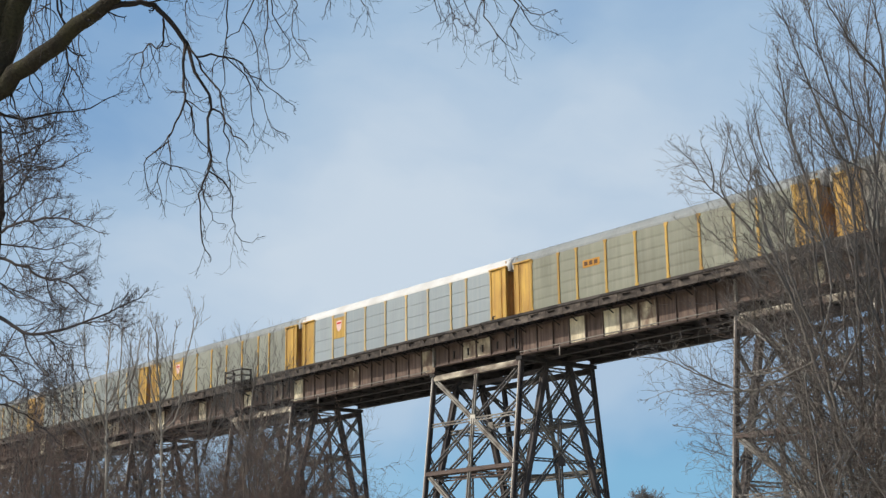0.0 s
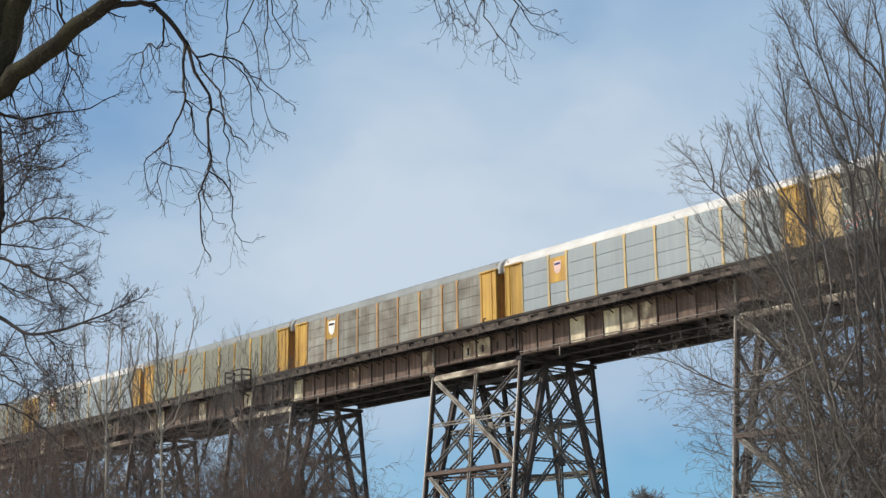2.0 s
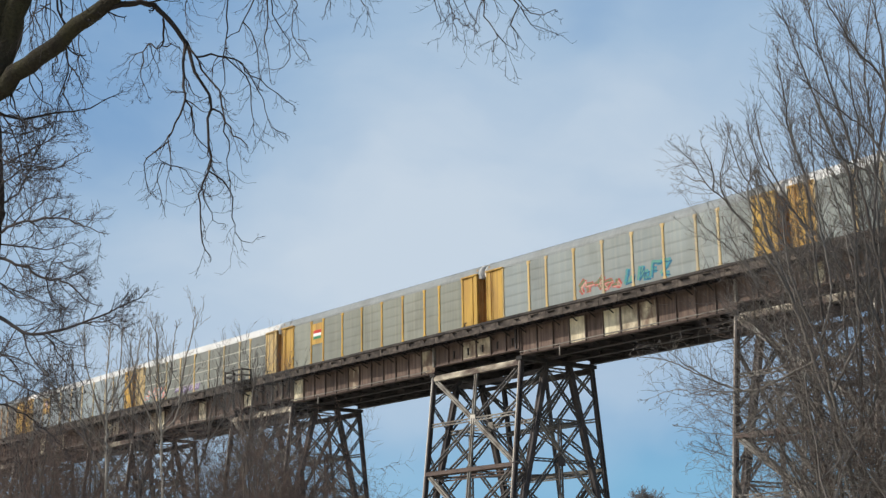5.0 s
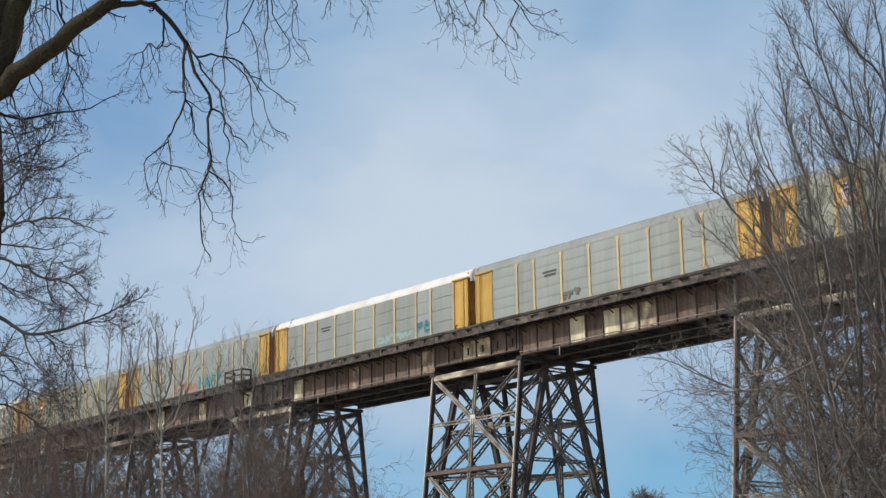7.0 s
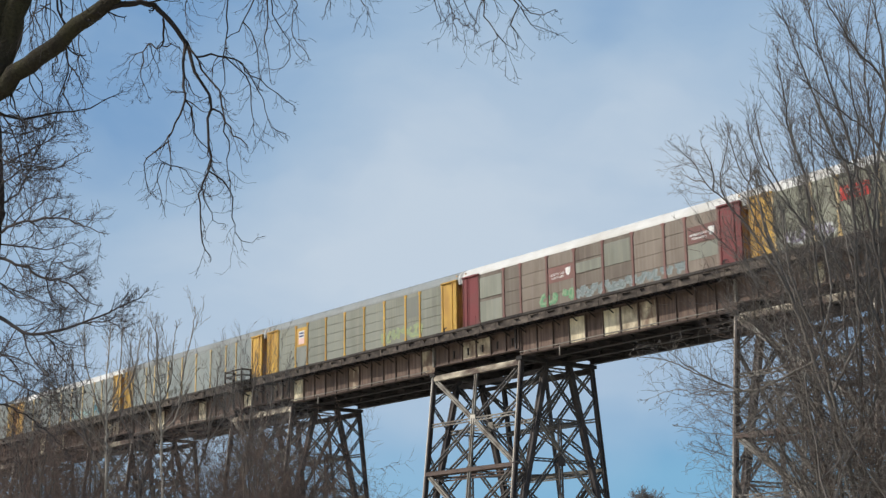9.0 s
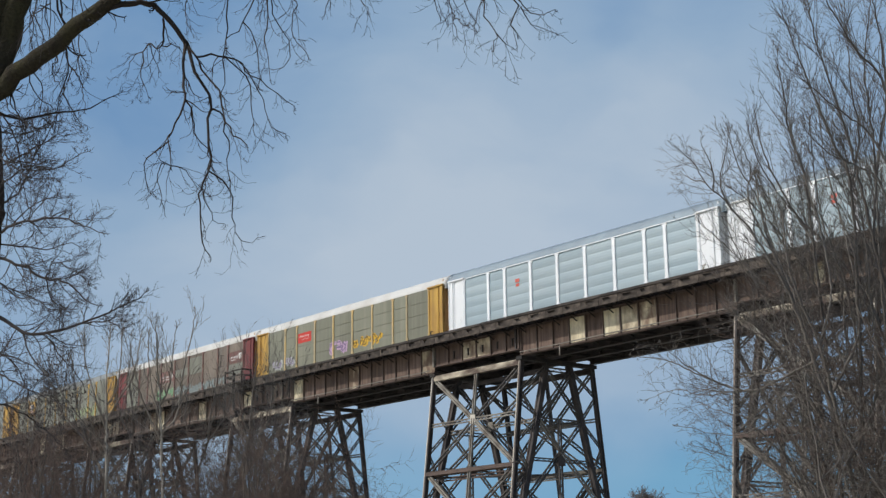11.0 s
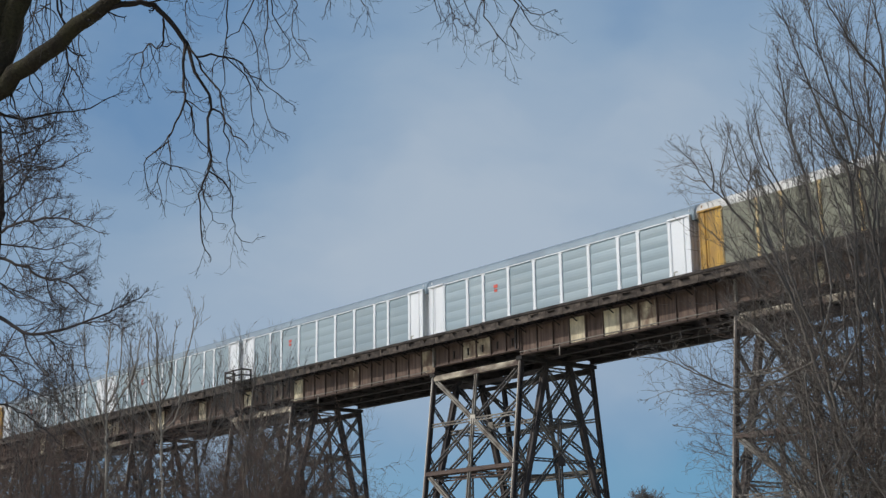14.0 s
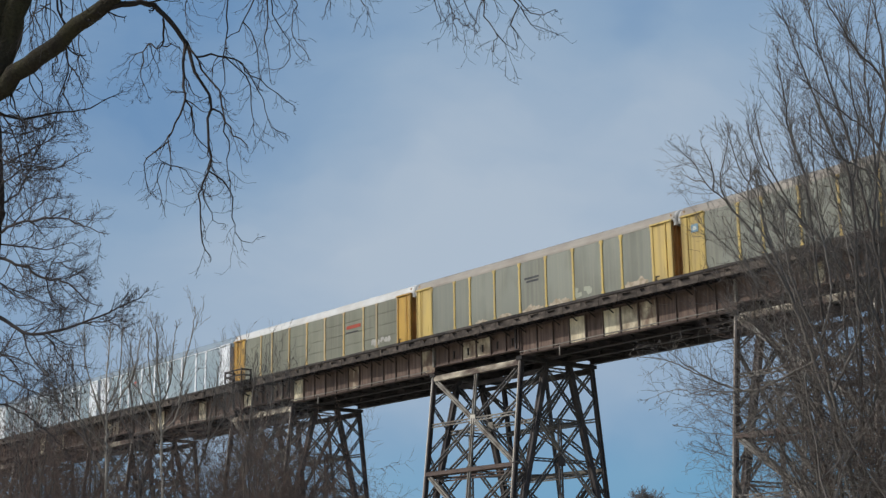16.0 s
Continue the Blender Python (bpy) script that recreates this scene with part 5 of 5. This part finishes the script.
    b("bough", 0.011, 0.0045, [(-4.27, 1.54), (-4.23, 1.38), (-4.16, 1.12)])
    b("bough", 0.009, 0.0034, [(-3.98, 2.75), (-4.04, 2.35), (-4.16, 2.13), (-4.26, 1.84)])
    b("bough", 0.008, 0.0034, [(-3.90, 2.75), (-3.88, 2.30), (-3.91, 1.99)])
    b("bough", 0.008, 0.0034, [(-4.06, 2.35), (-3.95, 2.10), (-3.99, 1.85)])
    b("bough", 0.008, 0.0034, [(-4.05, 1.74), (-3.96, 1.57), (-3.99, 1.35)])
    b("bough", 0.008, 0.0034, [(-3.82, 1.91), (-3.87, 1.74), (-3.77, 1.57)])
    b("bough", 0.007, 0.0028, [(-2.54, 2.75), (-2.55, 2.35), (-2.51, 2.19)])
    b("bough", 0.022, 0.0084, [(-2.99, 2.91), (-2.15, 3.08), (-1.03, 2.97), (0.09, 2.91), (0.98, 2.80)])
    b("bough", 0.008, 0.0039, [(-1.12, 2.94), (-1.12, 2.55), (-1.16, 2.36)])
    b("bough", 0.008, 0.0039, [(-0.85, 2.94), (-0.84, 2.55), (-0.74, 2.34)])
    b("bough", 0.008, 0.0034, [(-0.05, 2.91), (-0.08, 2.46), (-0.03, 2.30)])
    b("bough", 0.009, 0.0034, [(0.05, 2.91), (0.06, 2.51), (0.09, 2.32), (0.14, 2.11)])
    b("bough", 0.007, 0.0028, [(0.09, 2.34), (0.17, 2.24), (0.31, 2.19)])
    b("bough", 0.009, 0.0034, [(0.17, 2.91), (0.21, 2.46), (0.35, 2.22)])
    b("bough", 0.010, 0.0034, [(0.44, 2.88), (0.40, 2.46), (0.46, 2.24), (0.53, 2.13), (0.50, 2.00)])
    b("bough", 0.007, 0.0028, [(0.52, 2.14), (0.67, 2.00)])
    b("bough", 0.012, 0.0039, [(0.48, 2.86), (0.61, 2.55), (0.75, 2.41), (0.67, 2.22), (0.73, 2.14)])
    b("bough", 0.008, 0.0028, [(0.74, 2.47), (0.90, 2.33), (1.11, 2.37)])
    b("bough", 0.007, 0.0028, [(0.77, 2.39), (0.87, 2.22), (1.07, 2.15)])
    finish()


def build_left_tree():
    t = tagged(new("bare_tree"), "bare dark winter tree with spreading twiggy boughs", "tree")
    b, finish = bough_maker(t, 24.0, 2.2, FINE_SPRAY, TWIG_DARK, TWIG_SHADE, random.Random(6), 9.5, (0.25, 0.72), 0.015)
    b("trunk", 0.105, 0.0575, [(-7.78, -7.99), (-7.73, -2.48), (-7.59, -0.09), (-7.51, 1.06), (-7.61, 2.79)])
    b("bough", 0.020, 0.0070, [(-7.51, 2.26), (-7.45, 2.24), (-7.29, 1.96), (-7.20, 1.67), (-7.16, 1.42), (-7.11, 1.06), (-7.04, 0.73)])
    b("bough", 0.028, 0.0060, [(-7.49, 0.28), (-7.32, 0.39), (-6.87, 0.49), (-6.46, 0.52), (-6.17, 0.44), (-5.98, 0.36), (-5.77, 0.27)])
    b("bough", 0.018, 0.0060, [(-7.51, 0.08), (-7.13, 0.04), (-6.62, 0.01), (-6.30, 0.11), (-6.08, -0.05)])
    b("bough", 0.022, 0.0060, [(-7.44, 0.78), (-7.20, 0.94), (-6.97, 1.48), (-6.80, 1.78), (-6.68, 1.99), (-6.56, 2.26)])
    b("bough", 0.014, 0.0060, [(-7.32, 0.39), (-7.04, 0.68), (-6.75, 0.85), (-6.36, 0.87)])
    b("bough", 0.030, 0.0070, [(-7.51, -0.15), (-7.16, -0.28), (-6.76, -0.49), (-6.35, -0.58), (-6.10, -0.84), (-5.86, -0.96)])
    b("bough", 0.016, 0.0060, [(-6.74, -0.47), (-6.56, -0.24), (-6.20, -0.41), (-5.92, -0.66)])
    b("bough", 0.014, 0.0050, [(-6.73, -0.51), (-6.66, -0.81), (-6.49, -1.05), (-6.60, -1.28)])
    b("bough", 0.036, 0.0070, [(-7.51, -1.16), (-7.30, -1.30), (-7.12, -1.42), (-6.81, -1.44), (-6.38, -1.35), (-6.10, -1.25), (-5.86, -1.16), (-5.40, -0.95), (-5.07, -0.75)])
    b("bough", 0.014, 0.0050, [(-6.08, -1.26), (-5.67, -1.23), (-5.40, -1.33), (-5.26, -1.27)])
    b("bough", 0.018, 0.0060, [(-7.12, -1.45), (-7.02, -1.75), (-6.86, -2.00), (-6.72, -2.29), (-6.65, -2.60)])
    b("bough", 0.016, 0.0060, [(-6.74, -1.48), (-6.45, -1.86), (-6.24, -2.11), (-6.08, -2.39)])
    b("bough", 0.016, 0.0060, [(-6.46, -1.37), (-6.44, -1.14), (-6.35, -0.95), (-6.22, -0.90)])
    b("bough", 0.014, 0.0060, [(-7.51, -0.57), (-7.23, -0.81), (-6.94, -0.85), (-6.65, -1.03)])
    b("bough", 0.012, 0.0050, [(-7.37, 1.88), (-6.94, 2.00), (-6.56, 2.17), (-6.22, 2.10)])
    b("bough", 0.019, 0.0058, [(-7.51, 1.06), (-7.13, 1.35), (-6.65, 1.35), (-6.08, 1.64)])
    b("bough", 0.019, 0.0058, [(-7.56, 1.35), (-7.04, 1.64), (-6.46, 1.97)])
    b("bough", 0.019, 0.0058, [(-7.56, -0.57), (-7.13, -0.76), (-6.65, -0.95)])
    b("bough", 0.019, 0.0058, [(-7.61, -1.72), (-7.13, -1.91), (-6.65, -2.19)])
    b("bough", 0.019, 0.0058, [(-7.61, 2.00), (-7.13, 1.95), (-6.60, 2.18)])
    b("bough", 0.019, 0.0058, [(-7.59, 1.59), (-7.23, 1.35), (-6.80, 0.99)])
    b("bough", 0.017, 0.0058, [(-7.59, 1.83), (-7.32, 1.50), (-6.94, 1.45), (-6.56, 1.16)])
    b("bough", 0.021, 0.0058, [(-7.71, -2.00), (-7.04, -2.39), (-6.36, -2.69)])
    b("bough", 0.021, 0.0058, [(-7.73, -2.48), (-6.94, -2.91), (-6.41, -3.39)])
    b("bough", 0.017, 0.0058, [(-7.71, -1.62), (-7.23, -2.00), (-6.94, -2.67)])
    finish()


def build_right_boughs():
    t = tagged(new("bare_tree"), "bare brown winter tree with long low reaching boughs", "tree")
    b, finish = bough_maker(t, 33.0, 1.8, SPRAY, TWIG_MID, TWIG_MID, random.Random(8), 4.2, (0.4, 1.25), 0.012)
    b("trunk", 0.072, 0.0158, [(10.03, -10.53), (9.63, -5.79), (8.65, -2.62), (8.09, -1.04), (7.49, 0.54), (7.26, 1.86)])
    b("bough", 0.034, 0.0092, [(8.09, -1.04), (7.39, 0.12), (6.59, 1.13), (6.19, 1.46), (5.86, 1.99), (5.54, 2.29)])
    b("bough", 0.018, 0.0079, [(6.12, 1.54), (5.81, 1.62), (5.59, 1.75)])
    b("bough", 0.029, 0.0079, [(7.79, -0.25), (7.14, 1.04), (7.17, 1.86), (7.05, 2.25), (6.85, 2.65)])
    b("bough", 0.021, 0.0079, [(6.67, 1.04), (6.47, 1.46), (6.55, 2.06), (6.67, 2.65)])
    b("bough", 0.021, 0.0079, [(6.30, 1.36), (6.30, 1.79), (6.01, 2.52)])
    b("bough", 0.034, 0.0092, [(8.65, -2.62), (7.33, -3.28), (6.73, -3.23), (6.01, -2.94), (5.28, -2.62), (4.63, -2.52)])
    b("bough", 0.022, 0.0079, [(7.20, -3.28), (6.08, -3.41), (5.48, -3.28), (4.82, -3.48)])
    b("bough", 0.022, 0.0079, [(6.67, -3.23), (5.75, -2.75), (5.09, -2.23)])
    b("bough", 0.025, 0.0079, [(9.17, -4.34), (7.85, -4.01), (6.80, -4.34), (5.55, -4.14)])
    b("bough", 0.022, 0.0079, [(7.85, -4.01), (6.80, -3.87), (5.94, -3.57)])
    b("bough", 0.025, 0.0079, [(9.30, -4.73), (8.12, -4.99), (7.06, -4.89), (5.88, -4.60)])
    b("bough", 0.055, 0.0158, [(9.63, -5.79), (9.17, -3.81), (8.78, -2.23), (8.12, -0.65), (7.92, 0.80)])
    b("bough", 0.047, 0.0132, [(9.44, -4.99), (8.45, -3.28), (8.05, -2.16), (7.92, -1.30)])
    b("bough", 0.045, 0.0132, [(9.83, -7.10), (8.65, -5.52), (7.72, -4.60), (6.93, -3.81)])
    b("bough", 0.040, 0.0132, [(9.04, -3.41), (9.70, -1.96), (9.57, -0.51), (9.17, 1.07)])
    b("bough", 0.042, 0.0132, [(9.44, -4.99), (10.10, -3.41), (10.03, -1.57), (9.83, 0.28)])
    b("bough", 0.034, 0.0105, [(8.78, -2.23), (9.04, -1.04), (8.84, 0.28), (8.38, 1.86), (8.01, 3.11)])
    b("bough", 0.029, 0.0092, [(8.45, -3.28), (7.59, -2.62), (7.26, -1.96), (6.80, -1.57)])
    b("bough", 0.029, 0.0092, [(9.17, -3.81), (8.12, -3.41), (7.46, -3.68), (6.93, -2.75)])
    finish()


# stems of the roadside thicket: distance, bark, and the course of each stem in hundredths of that distance
THICKET = (
    (33, TWIG, (
        ((30.4, -31.9), (29.8, -18.3), (29.4, -6.3), (28.8, 4.5), (27.7, 7.2), (26.3, 10.7), (25.3, 13.1), (24.2, 16.1)),
        ((29.6, -10.3), (28.6, -3.2), (26.9, 1.6), (26.2, 5.6), (25.9, 9.2)),
        ((28.8, 4.0), (29.4, 8.0), (28.8, 11.6), (28.6, 14.8)),
    )),
    (36, TWIG, (
        ((29.4, -31.9), (28.2, -17.5), (26.8, -4.8), (25.6, 4.8), (24.6, 7.9), (24.1, 10.7), (23.6, 13.5)),
        ((27.7, -12.7), (25.4, -4.8), (23.4, 0.0), (22.2, 3.6), (21.0, 5.6), (20.2, 8.0)),
        ((26.2, 0.4), (23.8, 4.4), (22.6, 7.0), (22.1, 9.4)),
    )),
    (31, TWIG, (
        ((36.2, -31.9), (34.8, -14.3), (33.0, 1.6), (31.2, 11.3), (29.4, 13.8), (28.2, 15.7), (26.8, 18.0)),
        ((32.6, 3.6), (30.4, 7.8), (28.6, 9.4), (26.6, 11.0), (25.4, 12.0)),
        ((33.6, -2.4), (31.0, 4.4), (29.0, 6.0), (27.1, 6.9), (25.8, 8.2)),
        ((31.4, 10.8), (31.0, 14.4), (30.2, 18.4)),
    )),
    (38, TWIG, (
        ((32.6, -31.9), (32.0, -14.3), (31.0, -2.4), (30.4, 7.6), (29.8, 12.8), (30.4, 18.8)),
        ((31.4, -7.1), (29.4, -1.2), (27.4, 4.4), (26.7, 8.4), (26.4, 12.0)),
        ((30.6, 5.6), (31.4, 10.4), (32.2, 15.2)),
    )),
    (34, TWIG, (
        ((34.2, -31.9), (33.4, -14.3), (31.6, -4.8), (30.0, 2.4), (28.6, 8.0), (27.4, 11.6), (26.2, 15.2), (25.6, 18.4)),
        ((32.6, -10.3), (30.2, -4.0), (27.4, 0.0), (24.6, 2.8), (22.6, 5.6), (21.6, 8.2)),
        ((30.4, 0.8), (30.8, 7.2), (31.6, 12.4), (31.4, 16.8)),
    )),
    (40, TWIG, (
        ((31.8, -31.9), (30.2, -15.1), (28.2, -7.9), (26.2, -2.4), (24.0, 0.8), (21.8, 3.2), (20.2, 4.4)),
        ((29.4, -11.9), (26.6, -6.7), (24.2, -4.0), (21.8, -1.6), (19.8, 0.4), (18.2, 1.8)),
        ((28.6, -9.1), (28.2, -3.2), (27.4, 0.8), (25.4, 4.4)),
    )),
    (42, TWIG, (
        ((31.0, -31.9), (30.4, -16.7), (30.2, -6.3), (29.8, 0.8), (29.0, 4.8), (28.2, 7.6)),
        ((30.4, -14.3), (28.6, -6.3), (27.4, -0.8), (26.2, 2.8), (25.0, 5.6)),
        ((30.2, -4.8), (31.0, 0.8), (31.4, 5.2), (31.0, 8.4)),
    )),
    (43, TWIG, (
        ((27.8, -31.9), (27.0, -17.5), (25.8, -7.9), (24.6, -1.6), (23.4, 2.4), (22.2, 5.2)),
        ((26.6, -14.3), (24.6, -7.1), (22.6, -3.2), (21.0, -0.4), (19.8, 2.0)),
        ((25.6, -6.3), (25.8, -0.8), (25.4, 3.2), (24.6, 6.8)),
    )),
    (41, TWIG, (
        ((33.0, -31.9), (32.6, -16.7), (31.8, -7.1), (31.0, -0.4), (30.4, 4.0), (29.4, 8.8)),
        ((32.4, -13.5), (30.2, -7.9), (28.6, -3.2), (27.0, -0.4), (25.4, 1.6)),
        ((31.4, -4.0), (29.4, 1.6), (28.2, 4.4), (26.6, 6.8)),
        ((32.0, -7.9), (32.6, -1.6), (32.2, 4.0), (32.6, 9.6)),
    )),
    (37, TWIG, (
        ((28.6, -31.9), (27.4, -18.3), (26.2, -12.7), (24.6, -8.7), (22.6, -6.0), (20.6, -4.0)),
        ((27.2, -17.5), (24.6, -13.5), (22.6, -11.9), (20.2, -10.3), (18.2, -9.9)),
        ((26.6, -14.3), (26.2, -8.7), (25.0, -4.0), (23.0, -1.2)),
    )),
)


def build_thicket():
    """Slender many-stemmed trees that lean out to the light over the lower brush."""
    for n, (dist, wood, stems) in enumerate(THICKET):
        t = tagged(new("bare_tree"), "bare many-stemmed winter tree with leaning stems and fine rising twigs", "tree", "bare trees of the thicket")
        b, finish = bough_maker(t, dist, 1.2, RISE, wood, TWIG_MID if n % 2 else TWIG, random.Random(60 + n), 2.5 if n < 6 else 5.2, (0.5, 1.75), 0.012, (16, 42))
        for k, course in enumerate(stems):
            b("stem" if k else "trunk", 0.055 if not k else 0.03, 0.011, [(u * dist / 100, v * dist / 100) for u, v in course])
        finish()


# slender saplings below the bridge, given in the same way
SAPLINGS = (
    (45, TWIG_PALE, (
        ((-23.8, -27.1), (-23.8, -18.3), (-23.8, -15.5), (-23.8, -12.9), (-23.8, -11.1), (-23.8, -9.4), (-23.6, -7.1), (-23.5, -5.6)),
        ((-23.8, -12.9), (-24.4, -11.1), (-24.9, -9.5), (-25.3, -7.9), (-25.4, -6.3)),
        ((-23.8, -14.3), (-24.7, -13.1), (-25.9, -11.7), (-26.9, -10.3), (-27.5, -8.7)),
        ((-23.8, -11.1), (-23.1, -9.9), (-22.8, -8.3), (-22.7, -6.3)),
        ((-23.8, -12.1), (-22.7, -10.3), (-21.9, -8.9), (-21.5, -7.1), (-21.3, -6.0)),
    )),
    (46, TWIG_PALE, (
        ((-19.8, -27.1), (-19.8, -18.3), (-19.9, -15.5), (-19.9, -13.6), (-20.0, -11.5), (-20.0, -10.3), (-20.2, -8.7), (-20.2, -7.3), (-20.3, -5.4)),
        ((-19.9, -13.6), (-20.8, -11.7), (-21.3, -10.5), (-21.8, -8.7), (-22.1, -6.7)),
        ((-19.9, -13.1), (-18.9, -11.9), (-18.6, -10.3), (-18.3, -8.3), (-17.8, -6.3), (-17.5, -4.6)),
        ((-20.0, -11.1), (-19.3, -9.5), (-19.1, -7.5), (-18.9, -5.8)),
        ((-20.0, -12.1), (-20.6, -9.9), (-20.8, -7.9), (-20.8, -6.0)),
    )),
    (48, TWIG_GREY, (
        ((-24.5, -27.1), (-24.6, -18.3), (-24.7, -14.9), (-25.5, -13.3), (-26.6, -12.0), (-27.2, -10.8), (-27.7, -9.5), (-28.4, -8.3)),
        ((-24.9, -14.3), (-25.7, -11.9), (-26.0, -9.9), (-26.2, -7.9)),
        ((-26.9, -11.2), (-26.8, -9.9), (-26.5, -8.3)),
    )),
    (53, TWIG_MID, (
        ((-21.3, -27.1), (-21.5, -18.3), (-21.5, -15.9), (-21.9, -13.5), (-22.0, -11.1), (-22.2, -9.1), (-22.1, -7.3)),
        ((-21.6, -15.5), (-20.6, -13.5), (-19.3, -11.9), (-18.5, -10.3)),
        ((-21.9, -13.7), (-22.7, -11.9), (-23.1, -10.3)),
    )),
    (51, TWIG_MID, (
        ((-17.5, -27.1), (-17.3, -18.3), (-17.3, -15.9), (-16.7, -13.9), (-16.5, -11.9), (-16.1, -10.3), (-15.9, -8.7)),
        ((-17.3, -15.9), (-17.9, -13.9), (-18.2, -12.1), (-18.1, -10.3)),
        ((-16.7, -13.7), (-15.7, -12.3), (-15.1, -10.9), (-14.9, -9.5)),
    )),
    (49, TWIG_MID, (
        ((-13.7, -27.1), (-13.8, -18.3), (-14.1, -15.9), (-13.7, -13.1), (-13.5, -10.7), (-13.3, -8.9), (-13.1, -7.9)),
        ((-14.0, -15.1), (-13.1, -13.5), (-12.3, -11.9), (-12.1, -10.3)),
        ((-13.7, -13.1), (-14.3, -11.5), (-14.5, -9.9)),
    )),
    (54, TWIG_MID, (
        ((-28.9, -27.1), (-29.1, -18.3), (-29.3, -15.5), (-29.0, -13.5), (-28.8, -11.9), (-28.5, -10.3)),
        ((-29.2, -15.9), (-30.1, -14.3), (-30.5, -12.7), (-30.8, -11.1)),
        ((-29.0, -13.9), (-28.1, -12.7), (-27.6, -11.5)),
    )),
)


def build_saplings():
    for n, (dist, wood, stems) in enumerate(SAPLINGS):
        pale = wood is TWIG_PALE
        t = tagged(new("bare_tree"), "slender pale-barked bare sapling with rising forks" if pale else "slender grey-brown bare sapling with rising forks", "tree", "bare saplings of the thicket")
        b, finish = bough_maker(t, dist, 0.8, SHOOT, wood, TWIG_GREY if pale else TWIG_MID, random.Random(90 + n), 2.7, (0.5, 1.6), 0.012, (16, 40))
        for k, course in enumerate(stems):
            b("stem" if k else "trunk", (0.058 if pale else 0.052) if not k else 0.03, 0.015, [(u * dist / 100, v * dist / 100) for u, v in course])
        finish()


def build_trees():
    rng = random.Random(7)
    build_near_tree()
    build_left_tree()
    build_right_boughs()
    # thicket beside the viewer
    build_thicket()
    e = make_tree(13, 7.0, 0.045, BRUSH, TWIG_MID, TWIG_MID, "bare tangled brush tree with fine twigs", 3, 0.22, "brush of the thicket")
    k = make_tree(14, 9.4, 0.05, BRUSH, TWIG, TWIG_BROWN, "tall bare tangled brush with arching stems", 4, 0.25, "brush of the thicket", spread=0.8)
    k.location = (*spot(21.5, 34), 0)
    for u, r, turn in ((19.4, 37, 70), (23.4, 36, 160), (25.0, 33, 250), (20.6, 31, 310), (22.6, 30, 30), (18.2, 39, 200), (24.2, 39, 120), (17.4, 35, 15), (19.0, 33, 280), (21.2, 38, 95), (22.0, 33, 220), (25.6, 36, 340), (23.0, 40, 10), (20.0, 41, 140), (24.6, 31, 75), (18.8, 36, 330), (21.6, 42, 260)):
        copy_thing(k, pose(*spot(u, r), 0, 0, 0, turn))
    e.location = (*spot(17.0, 39), 0)
    for u, r, turn in ((15.4, 42, 40), (16.1, 36, 200), (18.0, 35, 300), (14.6, 45, 110), (16.8, 32, 80), (14.9, 38, 250), (13.4, 44, 330)):
        copy_thing(e, pose(*spot(u, r), 0, 0, 0, turn))
    # thicket below the bridge
    build_saplings()
    d = make_tree(22, 7.2, 0.055, BRUSH, TWIG, TWIG_RED, "bare tangled reddish-brown brush tree", 6, 0.2, "brush of the thicket", spread=1.2)
    f = make_tree(23, 8.6, 0.06, FAN, TWIG_GREY, TWIG_MID, "bare slender grey-brown tree among brush", 2, 0.1, "brush of the thicket", spread=0.6)
    d.location = (*spot(-6.6, 50), 0)
    f.location = (*spot(-6.5, 56), 0)
    for u, r in ((-7.2, 56), (-9.0, 52), (-14.6, 50), (-12.4, 57), (-16.5, 55), (-8.2, 50)):
        copy_thing(f, pose(*spot(u, r), 0, 0, 0, rng.uniform(0, 360)))
    for u in (-18.2, -17.4, -16.6, -15.7, -14.8, -13.8, -12.6, -9.5, -8.8, -8.2, -7.8, -7.4, -7.0, -6.5, -6.1):
        copy_thing(d, pose(*spot(u, rng.uniform(47, 56)), 0, 0, 0, rng.uniform(0, 360)))
    for u, r, turn in ((-17.9, 53, 30), (-16.2, 54, 150), (-15.2, 52, 260)):
        copy_thing(d, pose(*spot(u, r), 0, 0, 0, turn))
    # far woods beyond the bridge
    # The paler twig brown here stands in for haze over the distance.
    g = make_tree(31, 17.0, 0.3, CROWN, TWIG_MID, TWIG_MID, "distant bare rounded winter tree", 1, 0.03, "distant bare trees")
    g.location = (*spot(7.9, 252), 0)
    for u, r, turn in ((7.5, 285, 90), (8.7, 290, 200), (9.7, 305, 300), (10.6, 305, 20), (-2.1, 270, 60), (-2.7, 280, 140), (-1.6, 295, 250), (11.6, 300, 80)):
        copy_thing(g, pose(*spot(u, r), 0, 0, 0, turn))


build_ground()
SKY = build_sky()
build_towers()
build_girders()
build_deck()
build_refuge()
build_conduit()
build_train()
build_trees()

# train: place along the track of the coupling behind wagon -1, and its speed
HEAD, SPEED = -3.97, 29.28
# how far each coupling, from wagon 0 on, is drawn out or pushed in
SLACK = (0.03, 0.17, 0.58, 0.48, 0.2, 0.44, 0.68, 0.7, 0.72, 0.74, 0.56, 0.38, 0.31, 0.16, 0.07, 0.04, -0.1)


def slack(k):
    return SLACK[min(max(k, 0), len(SLACK) - 1)]


def motions():
    for index, w in WAGONS.items():
        x = HEAD + PITCH * (index + 0.5) + (slack(index) + slack(index + 1)) / 2
        walk(w, [(t, pose(x - SPEED * t, WIDE / 2, Z_RAIL)) for t in (0.0, 4.0, 8.0, 12.0, 16.0)])
    walk(SKY, [(t, pose(EYE[0], EYE[1], 0, 0, 0, 1.5 - 3.0 * t / 16)) for t in (0.0, 8.0, 16.0)])


motions()
